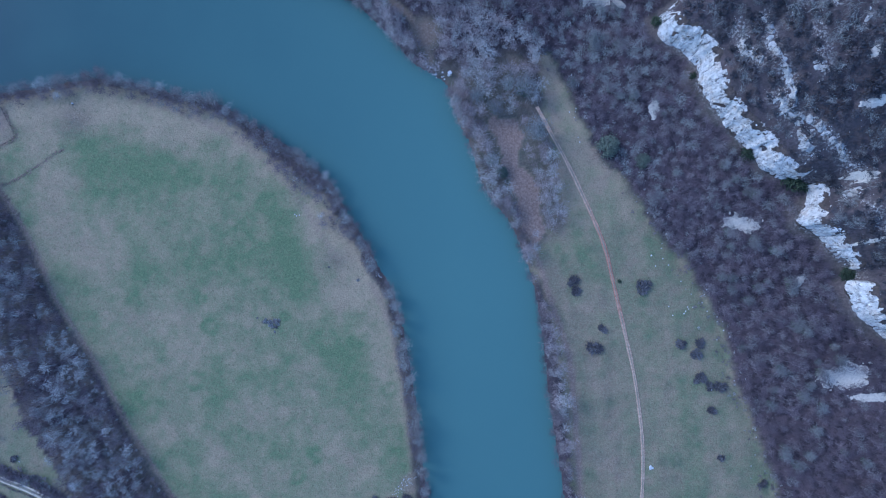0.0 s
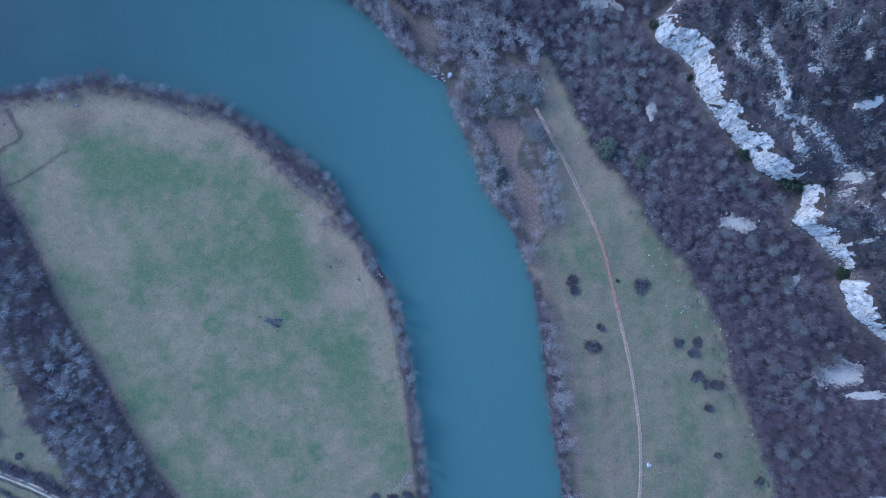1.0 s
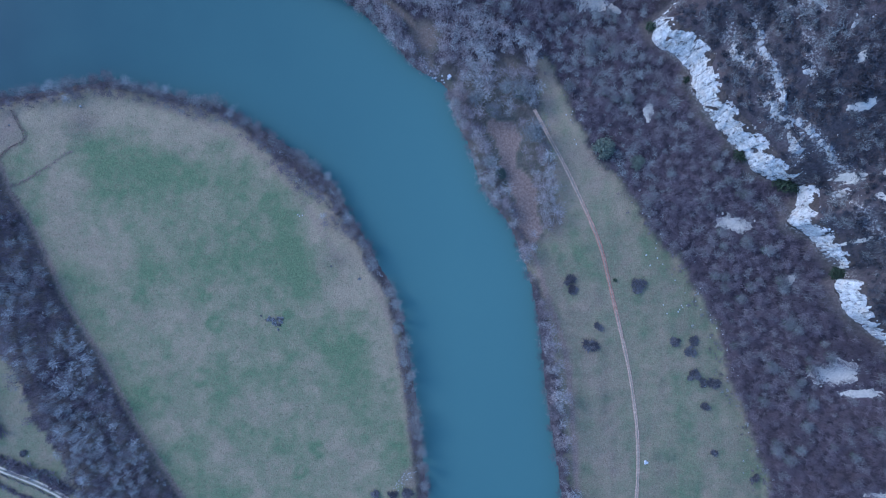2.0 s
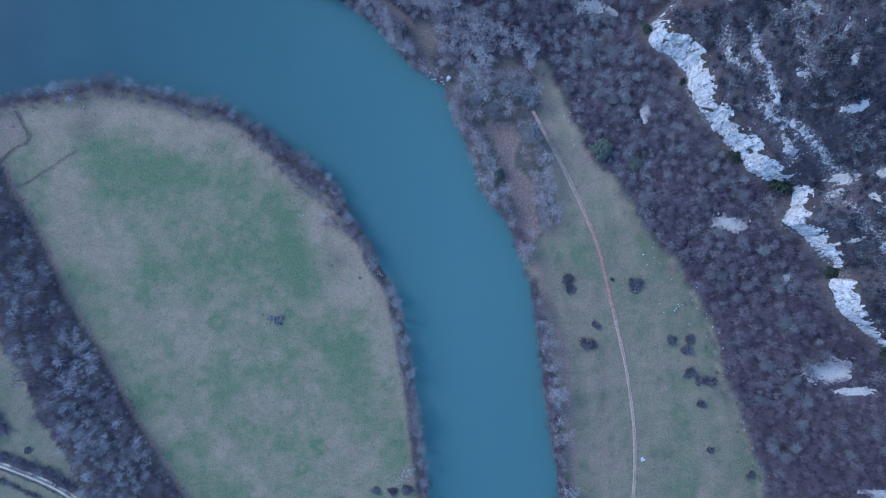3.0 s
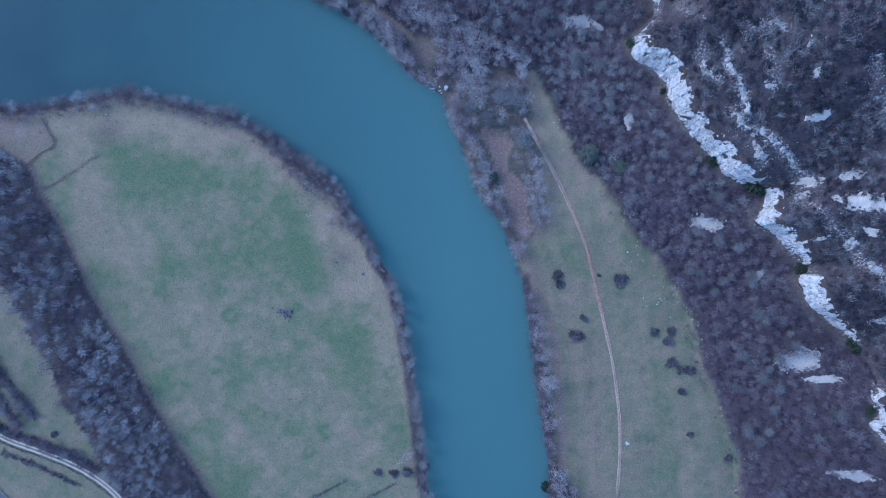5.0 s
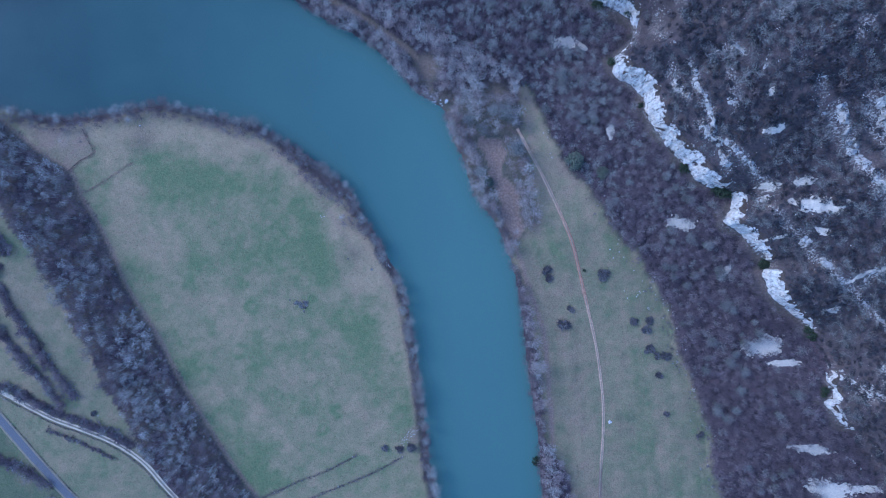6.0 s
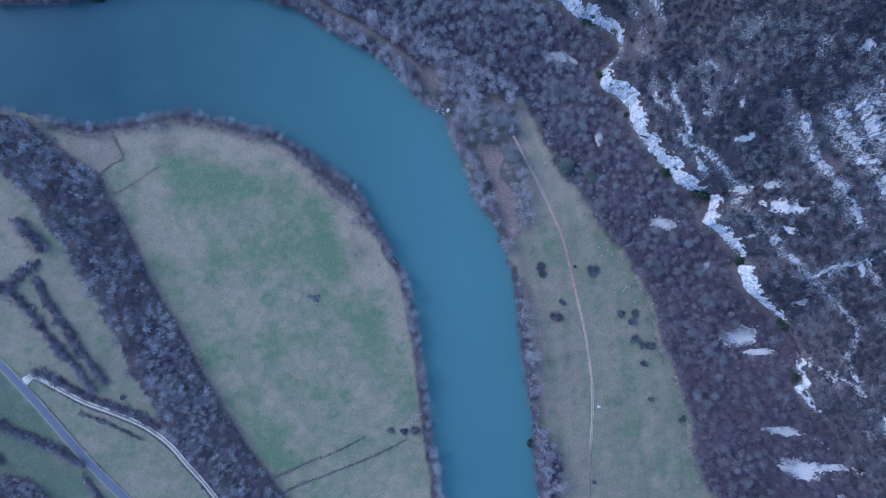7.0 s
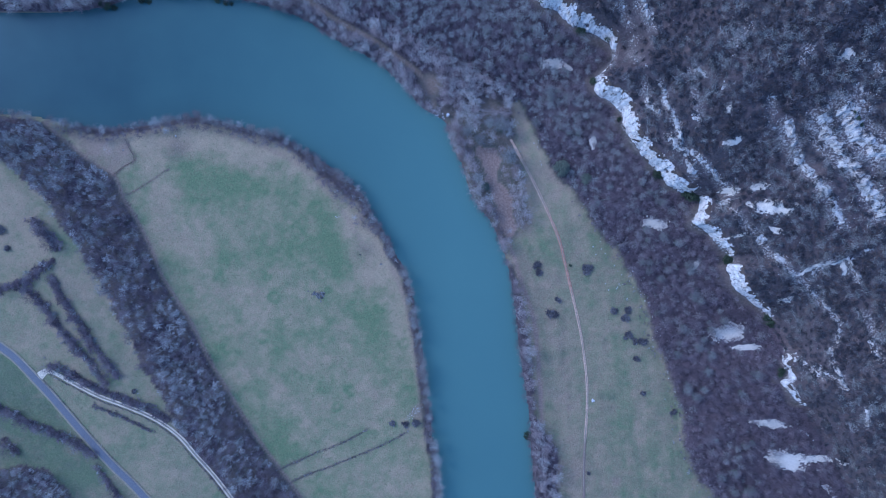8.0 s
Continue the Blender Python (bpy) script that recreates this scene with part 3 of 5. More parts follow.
MORE_PATCHES = [
    (-87.2, -107.2, 16.8, 7.7, 0.28), (-55.6, -82.7, 14.0, 6.3, 0.2), (-39.9, -97.4, 5.6, 8.4, 0.35), (-23.4, -113.4, 5.6, 10.5, 0.6), (-27.6, -101.9, 5.6, 6.3, 0.3), (-76.6, -121.2, 4.9, 4.9, 0.3), (-220.5, 22.3, 6.3, 14.0, 0.3),
    (-196.6, -19.8, 6.3, 12.2, 0.32), (-188.9, -33.8, 4.9, 8.8, 0.25), (-177.7, -60.1, 6.3, 14.0, 0.3), (-163.6, -86.3, 8.4, 12.2, 0.35), (-142.6, -115.0, 9.8, 12.6, 0.4), (-122.2, -138.8, 9.1, 14.0, 0.4), (-116.9, -153.5, 17.5, 4.9, 0.6),
    (-153.8, -49.5, 9.1, 4.2, 0.28), (-146.8, -58.3, 5.6, 4.9, 0.2), (-66.1, -140.5, 10.5, 3.5, 0.3), (-41.6, -145.7, 10.5, 4.2, 0.25), (-122.2, -68.8, 7.0, 8.8, 0.2),
]
DRY_PATCHES = [
    (-181.9, 74.2, 38.5, 7.0, -0.5), (-132.8, 64.3, 21.0, 6.3, -0.45), (-217.0, 60.8, 12.6, 17.5, -0.4), (-206.5, 27.5, 9.8, 19.2, -0.5), (-187.2, -2.2, 12.6, 21.0, -0.35), (-150.3, -35.5, 15.7, 4.9, -0.3), (-132.8, -51.2, 14.0, 7.0, -0.25),
    (-173.1, -44.3, 15.7, 14.0, -0.15), (-155.6, -96.8, 10.5, 8.8, -0.3), (-132.7, -114.3, 14.0, 7.0, -0.25), (-104.7, -119.5, 17.5, 7.7, -0.25), (-55.6, -112.4, 12.6, 9.1, -0.22), (-57.4, -28.4, 10.5, 12.6, -0.3), (-104.7, -58.2, 10.5, 5.6, -0.2),
    (-52.2, 10.1, 15.7, 10.5, -0.6), (-46.9, -5.6, 10.5, 10.5, -0.5), (-139.8, 53.8, 14.0, 4.9, -0.35), (-90.8, 39.8, 14.0, 9.1, -0.3),
]
FAR_PATCHES = [
    (82.5, -21.3, 10.2, 16.4, -0.2), (72.3, -54.1, 9, 20.5, -0.28), (82.6, -90.9, 12.3, 24.6, -0.22), (88.8, -135.9, 12.3, 24.6, -0.25), (93, -172.6, 16.4, 16.4, -0.3), (137.8, -111.1, 16.4, 12.3, -0.15), (121.4, -70.3, 10.2, 16.4, -0.12),
    (154.1, -86.5, 8.2, 16.4, -0.2), (-319, -109.1, 24.6, 20.5, 0.9), (-294, -129.6, 24.6, 12.3, 0.7), (-308.7, -96.7, 12.3, 12.3, 0.5), (-271, -164.4, 24.6, 14.3, 0.95), (-250.3, -170.5, 8.2, 12.3, 0.4), (-298, -154.3, 16.4, 8.2, 0.3),
    (109.1, -4.8, 16.4, 16.4, 0.08), (121.4, -41.6, 20.5, 12.3, 0.15), (129.6, -90.7, 20.5, 24.6, 0.1), (150.1, -160.1, 24.6, 16.4, 0.18), (63.8, 85.4, 8.2, 16.4, -0.05), (68.1, 27.9, 8.2, 20.5, -0.1), (96.8, 3.4, 12.3, 16.4, 0.04),
    (-34, -173.4, 24.6, 12.3, -0.2), (-219.7, -88.1, 24.6, 24.6, -0.25), (-298.4, -80.2, 32.8, 24.6, -0.3), (-261.5, -18.2, 16.4, 24.6, -0.15), (-198.6, -166.1, 32.8, 24.6, -0.1), (-252.4, -149.9, 28.7, 20.5, -0.2), (-311.4, 10.6, 20.5, 32.8, -0.3),
]


# dark rings in the turf: x, y, radius
RINGS = [
    (-94.2, 23.5, 4.2), (-109.2, 0.1, 9.6), (-156.5, -11.2, 2.4), (161.3, -168.4, 4.2), (-67.3, -109.2, 3), (-77.2, -121.1, 3), (-128.7, -26.8, 2.4),
    (-123.6, -41.2, 3.6), (-83.8, -35.8, 1.8), (-28.4, -74.7, 3.6), (-131.7, -70.2, 4.2), (-106.3, -98.7, 2.4),
]


# ---- ground, water, roads ----
def mesh_of(name, verts, faces, mats, smooth=False):
    me = bpy.data.meshes.new(name)
    verts, faces = np.asarray(verts, np.float32), np.asarray(faces, np.int32)
    k = faces.shape[1]
    me.vertices.add(len(verts))
    me.vertices.foreach_set("co", verts.ravel())
    me.loops.add(faces.size)
    me.loops.foreach_set("vertex_index", faces.ravel())
    me.polygons.add(len(faces))
    me.polygons.foreach_set("loop_start", np.arange(0, faces.size, k, dtype=np.int32))
    me.polygons.foreach_set("loop_total", np.full(len(faces), k, np.int32))
    me.polygons.foreach_set("use_smooth", np.full(len(faces), smooth, bool))
    for m in mats:
        me.materials.append(m)
    me.update(calc_edges=True)
    return me


def grid_faces(rows, cols):
    i = np.arange(rows * cols).reshape(rows, cols)
    return np.stack([i[:-1, :-1], i[:-1, 1:], i[1:, 1:], i[1:, :-1]], -1).reshape(-1, 4)


def colour_layer(me, name, r, g, b):
    data = np.stack([r, g, b, np.ones_like(r)], -1).astype(np.float32)
    me.attributes.new(name, "FLOAT_COLOR", "POINT").data.foreach_set("color", data.ravel())


def build_ground():
    far = np.array([8, 20, 45, 90, 170, 320, 600, 1100, 1900, 3000, 4200.0])
    gx = np.concatenate([-350 - far[::-1], np.arange(-350, 350.1, 1.6), 350 + far])
    gy = np.concatenate([-225 - far[::-1], np.arange(-225, 215.1, 1.6), 215 + far])
    x, y = (a.ravel() for a in np.meshgrid(gx, gy))
    known = lie(x, y)
    inside, right, e, c = known
    z = terrain(x, y, known)
    me = mesh_of("ground", np.stack([x, y, z], -1), grid_faces(len(gy), len(gx)), [GROUND], True)

    ragged = 2.5 * waves(x, y, 9, 21) + 1.5 * waves(x, y, 3, 22)
    green = 0.46 + 0.16 * waves(x, y, 45, 11, 4) + 0.28 * waves(x, y, 12, 12, 4) + 0.28 * waves(x, y, 4.5, 18, 3)
    for cx, cy, a, b, s in FIELD_PATCHES + MORE_PATCHES + DRY_PATCHES + FAR_PATCHES:
        u, v = 0.8 * (x - cx) / a + 0.3 * waves(x, y, 18, 13), 0.8 * (y - cy) / b + 0.3 * waves(x, y, 18, 14)
        green = green + 0.85 * s * np.exp(-(u * u + v * v))
    green = green - 0.04 * ease((-30 - ((x + 290) * 240 + (y - 70) * 140) / 278.0) / 40) * (right < 0)
    for cx, cy, r in RINGS:
        green = green + 0.5 * np.exp(-(((np.hypot(x - cx, y - cy) - r * (1 + 0.3 * waves(x, y, 4, 19))) / 1.1) ** 2)) * (1 + 0.8 * waves(x, y, 5, 20, 1))
    green = np.where(right < 0, 0.45 + 1.2 * (green - 0.45), green)
    meadow = within(x + 0.6 * ragged, y + 0.6 * ragged, MEADOW) & (right > 0)
    clearing = within(x + ragged, y + ragged, CLEARING)
    trail = np.abs(beside(x, y, soft_line(NORTH_TRAIL)))
    tip = np.array(NORTH_TRAIL[-1])
    open_end = np.hypot(x - tip[0] + 4, y - tip[1] - 14)
    wooded = (right > 0) & ~meadow
    rim = np.abs(beside(x, y, np.vstack([MEADOW, MEADOW[:1]]))) * np.where(within(x, y, MEADOW), -1, 1)
    shore = ease((52 - right) / 20) * ease((y + 12) / 10) * ease((105 - y) / 15) * (right > 0)
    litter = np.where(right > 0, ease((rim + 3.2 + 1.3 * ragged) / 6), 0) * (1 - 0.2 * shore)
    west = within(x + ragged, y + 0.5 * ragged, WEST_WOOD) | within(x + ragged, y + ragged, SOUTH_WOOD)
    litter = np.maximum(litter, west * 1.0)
    red_floor = 0.34 * west * ease((0.6 + waves(x, y, 7, 39, 3)) / 1.2)
    apron = np.where((c < 1) & (cliff_gone(y) < 0.5), ease((6 + 2 * ragged + c) / 4), 0)
    bare = np.where(wooded, np.maximum(np.maximum(0.95 * clearing, 0.2 * apron), np.maximum(0.8 * ease((2.6 - trail) / 2), 0.75 * ease((13 - open_end) / 9))), 0)
    bare = np.maximum(bare, np.where(wooded, 0.22 * shore, 0))
    bare = np.maximum(bare, np.where(meadow, 0.45 * ease((y - 10) / 30) * ease((0.5 + waves(x, y, 8, 38)) / 0.8), 0))
    bare = np.maximum(bare, red_floor)
    bare = np.maximum(bare, 0.55 * np.exp(-((x - 125.6) / 5) ** 2 - ((y + 172.6) / 4) ** 2) * (1 + 0.6 * waves(x, y, 4, 43, 2)))
    bare = np.maximum(bare, 0.6 * np.exp(-((x - 34) / 8) ** 2 - ((y - 97) / 7) ** 2))
    near_wood = np.abs(beside(x, y, soft_line(WEST_WOOD[1:17])))
    bare = np.maximum(bare, np.where(right < 0, 0.75 * ease((2.3 - near_wood) / 1.5), 0))
    bank_path = np.abs(beside(x, y, soft_line(BANK_TRAIL)))
    bare = np.maximum(bare, 0.85 * ease((2.9 + 0.25 * ragged - bank_path) / 2.2))
    bare = np.maximum(bare, 0.55 * ease((7 - np.hypot(x - RUBBLE[3][0] - 3, y - RUBBLE[3][1] + 2) + ragged) / 4))
    river_edge = np.where(right < 0, -np.minimum(inside, 0), 99)
    bare = np.maximum(bare, np.where(meadow, 0.62 * ease((0.4 + waves(x, y, 14, 31)) / 0.8) * ease((62 - right) / 35) * (0.4 + 0.6 * ease((y + 25) / 30)), 0))
    strand = np.abs(beside(x, y, soft_line(STRAND)))
    bare = np.maximum(bare, 0.42 * ease((2.6 + 0.3 * ragged - strand) / 1.6))
    lane = np.abs(np.abs(beside(x, y, soft_line(FIELD_LANE))) - 0.9)
    bare = np.maximum(bare, 0.4 * ease((1.0 - lane) / 0.7))
    green = np.where(meadow, green + 0.34 * waves(right, 0.07 * y, 4.5, 36, 3), green)
    bare = np.maximum(bare, 0.62 * within(x + 0.4 * ragged, y + 0.4 * ragged, YARD) * (0.8 + 0.4 * waves(x, y, 5, 42, 2)))
    litter = np.maximum(litter, np.where(x > -275, 0.85 * ease((5.5 + 5.5 * np.exp(-(((x + 79) / 22) ** 2)) * (y > 10) + 1.2 * ragged - river_edge) / 2.5), 0))
    litter = np.maximum(litter, np.where((right > 0) & (rim < 7), (0.18 + 0.14 * waves(x, y, 7, 33, 4)) * (1 - 0.8 * ease((y - 5) / 25)), 0))
    beyond = beside(x, y, soft_line(ROAD))
    beyond = np.where((right < 0) & (x < -60), 0.10 * ease((-15 - ((x + 290) * 240 + (y - 70) * 140) / 278.0) / 20) + 0.22 * ease((-3 - beyond) / 3), 0)
    litter = np.maximum(litter, beyond * (1 + 0.5 * waves(x, y, 6, 34, 3)))
    for cx, cy, a, b in ((121, -114, 6, 14), (92, -114, 3.5, 25), (88, -60, 4, 20), (84, -25, 4, 12), (118, -75, 4, 9), (-197, 67, 10, 9), (87, -83, 5, 26), (116, -115, 5, 12), (144, -156, 5, 7), (126, -153, 2.5, 4), (-57, -6, 8, 5)):
        litter = np.maximum(litter, 0.34 * np.exp(-(((x - cx) / a) ** 2 + ((y - cy) / b) ** 2)) * (1 + 0.6 * waves(x, y, 4, 37, 2)))
    for words, breadth, line in HEDGES:
        off = np.abs(beside(x, y, soft_line(line)))
        litter = np.maximum(litter, 0.9 * ease((0.8 * breadth + 0.5 * ragged - off) / 1.6))
    for line, half in ((FENCE, 0.9), (DITCH, 0.5), (FIELD_DITCHES[0], 0.9), (FIELD_DITCHES[1], 0.9)):
        off = np.abs(beside(x, y, soft_line(line)) + 0.7 * waves(x, y, 11, 40, 2))
        litter = np.maximum(litter, (0.38 + 0.3 * waves(x, y, 7, 41, 2)) * ease((half + 0.8 + 0.35 * ragged - off) / 1.4))
    litter = litter * (1 - bare)
    pale = 0.75 * ease((26 + 4 * ragged - river_edge) / 14) * ease((y + 130) / 90) + 0.35 * ease((10 - river_edge) / 5)
    pale = np.where((right < 0) & (x > -275), np.clip(pale, 0, 1), 0)
    pale = np.where(meadow, 0.8 * ease((y - 5) / 30), pale)
    green = np.where(right < 0, green * (1 - 0.85 * pale), (green + 0.05 + 0.14 * waves(x, y, 8, 17)) * (1 - 0.5 * pale))
    share = rock_share(x, y, c)
    heath = np.where(c > -2, ease((c + 2) / 6) * (0.65 + 0.35 * waves(x, y, 20, 15)), 0)
    stone = np.clip(ease((share + 0.1 + 0.6 * waves(x, y, 12, 16, 3)) / 0.9) * (c > -1), 0, 1) * 0.8
    stone = np.maximum(stone, 0.9 * ease((scree_share(x, y) + 0.35) / 0.4))
    stone = np.maximum(stone, 0.55 * np.exp(-(((x + 246.9) / 4.5) ** 2 + ((y - 67.8) / 3.5) ** 2)))
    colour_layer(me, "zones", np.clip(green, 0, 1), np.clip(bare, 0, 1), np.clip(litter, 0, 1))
    colour_layer(me, "more_zones", pale, np.clip(heath, 0, 1), stone)
    return tagged(new("ground", me), "winter meadow, leaf litter and heath over valley floor and hillside", "ground", kind="structure")


build_ground()
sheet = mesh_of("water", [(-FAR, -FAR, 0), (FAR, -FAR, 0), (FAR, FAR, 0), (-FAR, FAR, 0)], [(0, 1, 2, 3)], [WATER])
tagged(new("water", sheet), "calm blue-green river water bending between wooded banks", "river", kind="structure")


def ribbon(points, half, lift, offset=0.0, wobble=0.15, step=1.5, seed=1, flare=0.0):
    """A strip of surface draped on the ground along a line, five points across."""
    line = soft_line(points, step)
    way = np.gradient(line, axis=0)
    way /= np.linalg.norm(way, axis=1)[:, None]
    side = np.stack([-way[:, 1], way[:, 0]], -1)
    across = np.linspace(-1, 1, 5)
    edge = half + wobble * waves(line[:, 0], line[:, 1], 4, seed) + flare * np.exp(-((np.arange(len(line)) * step / 7.0) ** 2))
    xy = line[:, None] + side[:, None] * (offset + across[None, :, None] * edge[:, None, None])
    x, y = xy[..., 0].ravel(), xy[..., 1].ravel()
    crown = np.tile((1 - across**2) * 0.06, len(line))
    z = terrain(x, y) + lift + crown
    return np.stack([x, y, z], -1), grid_faces(len(line), 5)[:, ::-1]


def strip(name, points, half, lift, mat, parent=None, **more):
    v, f = ribbon(points, half, lift, **more)
    ob = new(name, mesh_of(name, v, f, [mat], True))
    ob.parent = parent
    return ob


road = tagged(strip("road", ROAD, 2.25, 0.30, ASPHALT, wobble=0.05), "narrow grey-blue asphalt country road", "road", kind="structure")
for s in (-1, 1):
    strip("verge", ROAD, 0.7, 0.24, VERGE, road, offset=s * 2.85, wobble=0.3, seed=4 + s)
lane = tagged(strip("gravel_road", GRAVEL, 1.45, 0.22, GRAVEL_WHITE, wobble=0.3, seed=6, flare=1.6), "white limestone gravel lane with a grassy middle", "road", kind="structure")
strip("grass_strip", GRAVEL[3:], 0.5, 0.27, VERGE, lane, wobble=0.25, seed=7)
rut = tagged(strip("dirt_track", DIRT_TRACK, 0.9, 0.20, RUT_EARTH, wobble=0.3, seed=8), "reddish rutted earth track through the meadow", "track", kind="structure")
strip("grass_strip", DIRT_TRACK[1:], 0.22, 0.25, VERGE, rut, wobble=0.25, seed=9)


# ---- rock ----
def rock_wall(points, wa, wb, wc, cell, amp, sink, seed, bulge, rise_rows, wander=0.6, gaps=0.0, tall=None, holes=()):
    """A rock face along a line, foot at wa, brow at wb, sloping back to wc (metres uphill of the line): buttresses,
    ledges, blocks and cracks. amp: how far the brow stands up along the line; sink: how far it goes under the ground.
    tall: the brow's height over the foot, where it is known; wb and wc then lie further back by the cliff's depth. holes: x, y, z, radius."""
    line = soft_line(points, cell)
    way = np.gradient(line, axis=0)
    side = np.stack([-way[:, 1], way[:, 0]], -1)
    width = max(3, int(6 / cell))
    pad = np.pad(side, ((width, width), (0, 0)), "edge")
    side = np.stack([np.convolve(pad[:, k], np.ones(2 * width + 1) / (2 * width + 1), "valid") for k in (0, 1)], -1)
    side /= np.linalg.norm(side, axis=1)[:, None] + 1e-9
    run = np.concatenate([[0], np.cumsum(np.linalg.norm(np.diff(line, axis=0), axis=1))])
    line = line + side * (wander * (waves(run, 0 * run, 6, seed + 11, 3) + 0.5 * waves(run, 0 * run, 1.8, seed + 12, 2)))[:, None]
    stand = amp(run, line[:, 0], line[:, 1])
    extra = np.zeros(len(line)) if tall is None else np.interp(line[:, 1], CLIFF_Y, CLIFF_W)
    low, high = line + side * wa, line + side * (wb + extra)[:, None]
    za, zb = terrain(low[:, 0], low[:, 1]) - 1.0, terrain(high[:, 0], high[:, 1]) + stand
    t = np.linspace(0, 1, rise_rows)
    u = np.arange(1, max(3, int((wc - wb) / cell)) + 1) / max(3, int((wc - wb) / cell))
    w = np.concatenate([wa + (wb + extra[:, None] - wa) * t[None], wb + extra[:, None] + (wc - wb) * u[None]], 1)
    xy = line[:, None] + side[:, None] * w[..., None]
    x, y = xy[..., 0], xy[..., 1]
    back = terrain(x[:, len(t):].ravel(), y[:, len(t):].ravel()).reshape(len(line), -1)
    if tall is not None:
        zb = za + 1.0 + tall(line[:, 1]) + stand
        back = zb[:, None] + (back[:, -1:] - zb[:, None]) * u[None]
        stand = 0 * stand
    z = np.concatenate([za[:, None] + (zb - za)[:, None] * t[None], back + stand[:, None] * (1 - u[None]) - 0.9 * u[None] ** 2], 1)
    along = np.repeat(run, z.shape[1]).reshape(z.shape)
    up = z + 0.6 * np.maximum(w - wb - extra[:, None], 0)
    warp = along + 2.5 * waves(x, y, 10, seed, 3) + 0.35 * up
    big, crack = blocks(warp * 0.9, up * 0.5 + 0.4 * along, 4.4, seed + 3)
    small, chip = blocks(warp * 1.1 + 40, up * 0.8, 1.5, seed + 4)
    bed = waves(along * 0.16, up, 1.9, seed + 5, 3)
    butt = waves(along, up * 0.15, 11, seed + 6, 3)
    push = bulge * (1.1 * butt + 0.75 * bed + 0.8 * (big - 0.5) + 0.22 * (small - 0.5) - 0.35 * (1 - crack) ** 2 - 0.2 * (1 - chip))
    face = np.concatenate([np.ones(len(t)), 1 - u])[None]
    x, y = x - side[:, 0:1] * push * (0.2 + 0.8 * face), y - side[:, 1:2] * push * (0.2 + 0.8 * face)
    z = z + (0.55 * push + 0.5 * bulge * waves(x, y, 2.4, seed + 7, 3)) * (1 - 0.7 * face) - sink(run, line[:, 0], line[:, 1])[:, None]
    for hx, hy, hz, r in holes:
        near = np.sqrt((x - hx) ** 2 + (y - hy) ** 2 + 0.5 * (z - hz) ** 2)
        dent = 4.5 * ease(1.6 * (1 - near / r))
        x, y = x + side[:, 0:1] * dent, y + side[:, 1:2] * dent
    if gaps:
        lump, rift = blocks(x + 1.5 * waves(x, y, 5, seed + 8), y, 2.3, seed + 9)
        z = z - 2.2 * ease((gaps - lump) / 0.08) - 0.8 * (1 - rift) ** 2
    f = grid_faces(len(line), z.shape[1])[:, ::-1]
    q = (np.arange(z.shape[1] - 1) / len(t))[None] + 0.34 * waves(x, y + 0.3 * z, 3.2, seed + 13, 3)[:-1, :-1]
    ledge = waves(x, y + 0.6 * z, 5.5, seed + 14, 3)[:-1, :-1]
    turf = ((q > 1.0) | (q < 0.04) | (ledge > 0.6)).ravel()
    deep = (sink(run, line[:, 0], line[:, 1]) > (5 if tall is None else 3)) | (stand < -1.2)
    stays = ~np.repeat(deep, z.shape[1])[f].all(1)
    f, turf = f[stays], turf[stays]
    used, f = np.unique(f, return_inverse=True)
    return np.stack([x.ravel(), y.ravel(), z.ravel()], -1)[used], f.reshape(-1, 4), turf


# wooded gullies that part the face, and caves in it
GULLIES = ((170, 31.5, 3.2), (195, -12.5, 2.6))
CAVES = ((147.6, 45.5, 36, 2.6), (120.5, 84.5, 31, 1.3), (96, 144, 33, 2.4))


def cliff_sink(run, x, y):
    gap = sum(14 * np.exp(-(((x - a) ** 2 + (y - b) ** 2) / (r * r)) ** 2) for a, b, r in GULLIES)
    return 9 * cliff_gone(y) + 9 * np.clip(-waves(run, 0 * run, 17, 33, 2) - 0.75, 0, 1) + gap + 1.2 * ease((y - 111) / 3) * ease((132 - y) / 3)


v, f, turf = rock_wall(CLIFF_FOOT, -0.4, 0.0, 2.4, 0.38, lambda run, x, y: 1.5 * waves(run, 0 * run, 12, 31, 2) + 1.0 * waves(run, 0 * run, 2.6, 32, 2), cliff_sink, 40, 0.75, 42, 0.7, tall=lambda y: np.interp(y, CLIFF_Y, CLIFF_H), holes=CAVES)
FACE = v
me = mesh_of("cliff", v, f, [LIMESTONE, BROW_TURF])
me.polygons.foreach_set("material_index", turf.astype(np.int32))  # brown turf lies on the brow
tagged(new("cliff", me), "pale grey limestone cliff with ledges and dark cracks", "cliff", kind="structure")
for n, (line, half, bias) in enumerate(BANDS):
    spine = line[::2] if len(line) > 5 else line
    v, f, turf = rock_wall(spine, -0.55 * half, 0.0, 0.95 * half, 0.42, lambda run, x, y: 0.75 + 3.0 * bias + 1.5 * waves(run, 0 * run + 9 * n, 9, 70 + n, 2) + 1.3 * waves(run, 0 * run + 5 * n, 2.4, 90 + n, 2), lambda run, x, y: 0 * run, 60 + 11 * n, 0.5, 9, 0.35 * half, max(0.14, 0.32 - 0.5 * max(bias, -0.1)))
    if len(f):
        tagged(new("rock_outcrop", mesh_of("rock_outcrop", v, f, [OUTCROP_STONE])), "broken pale limestone outcrop on the scrubby hillside", "rock", "rock outcrops above the cliff")


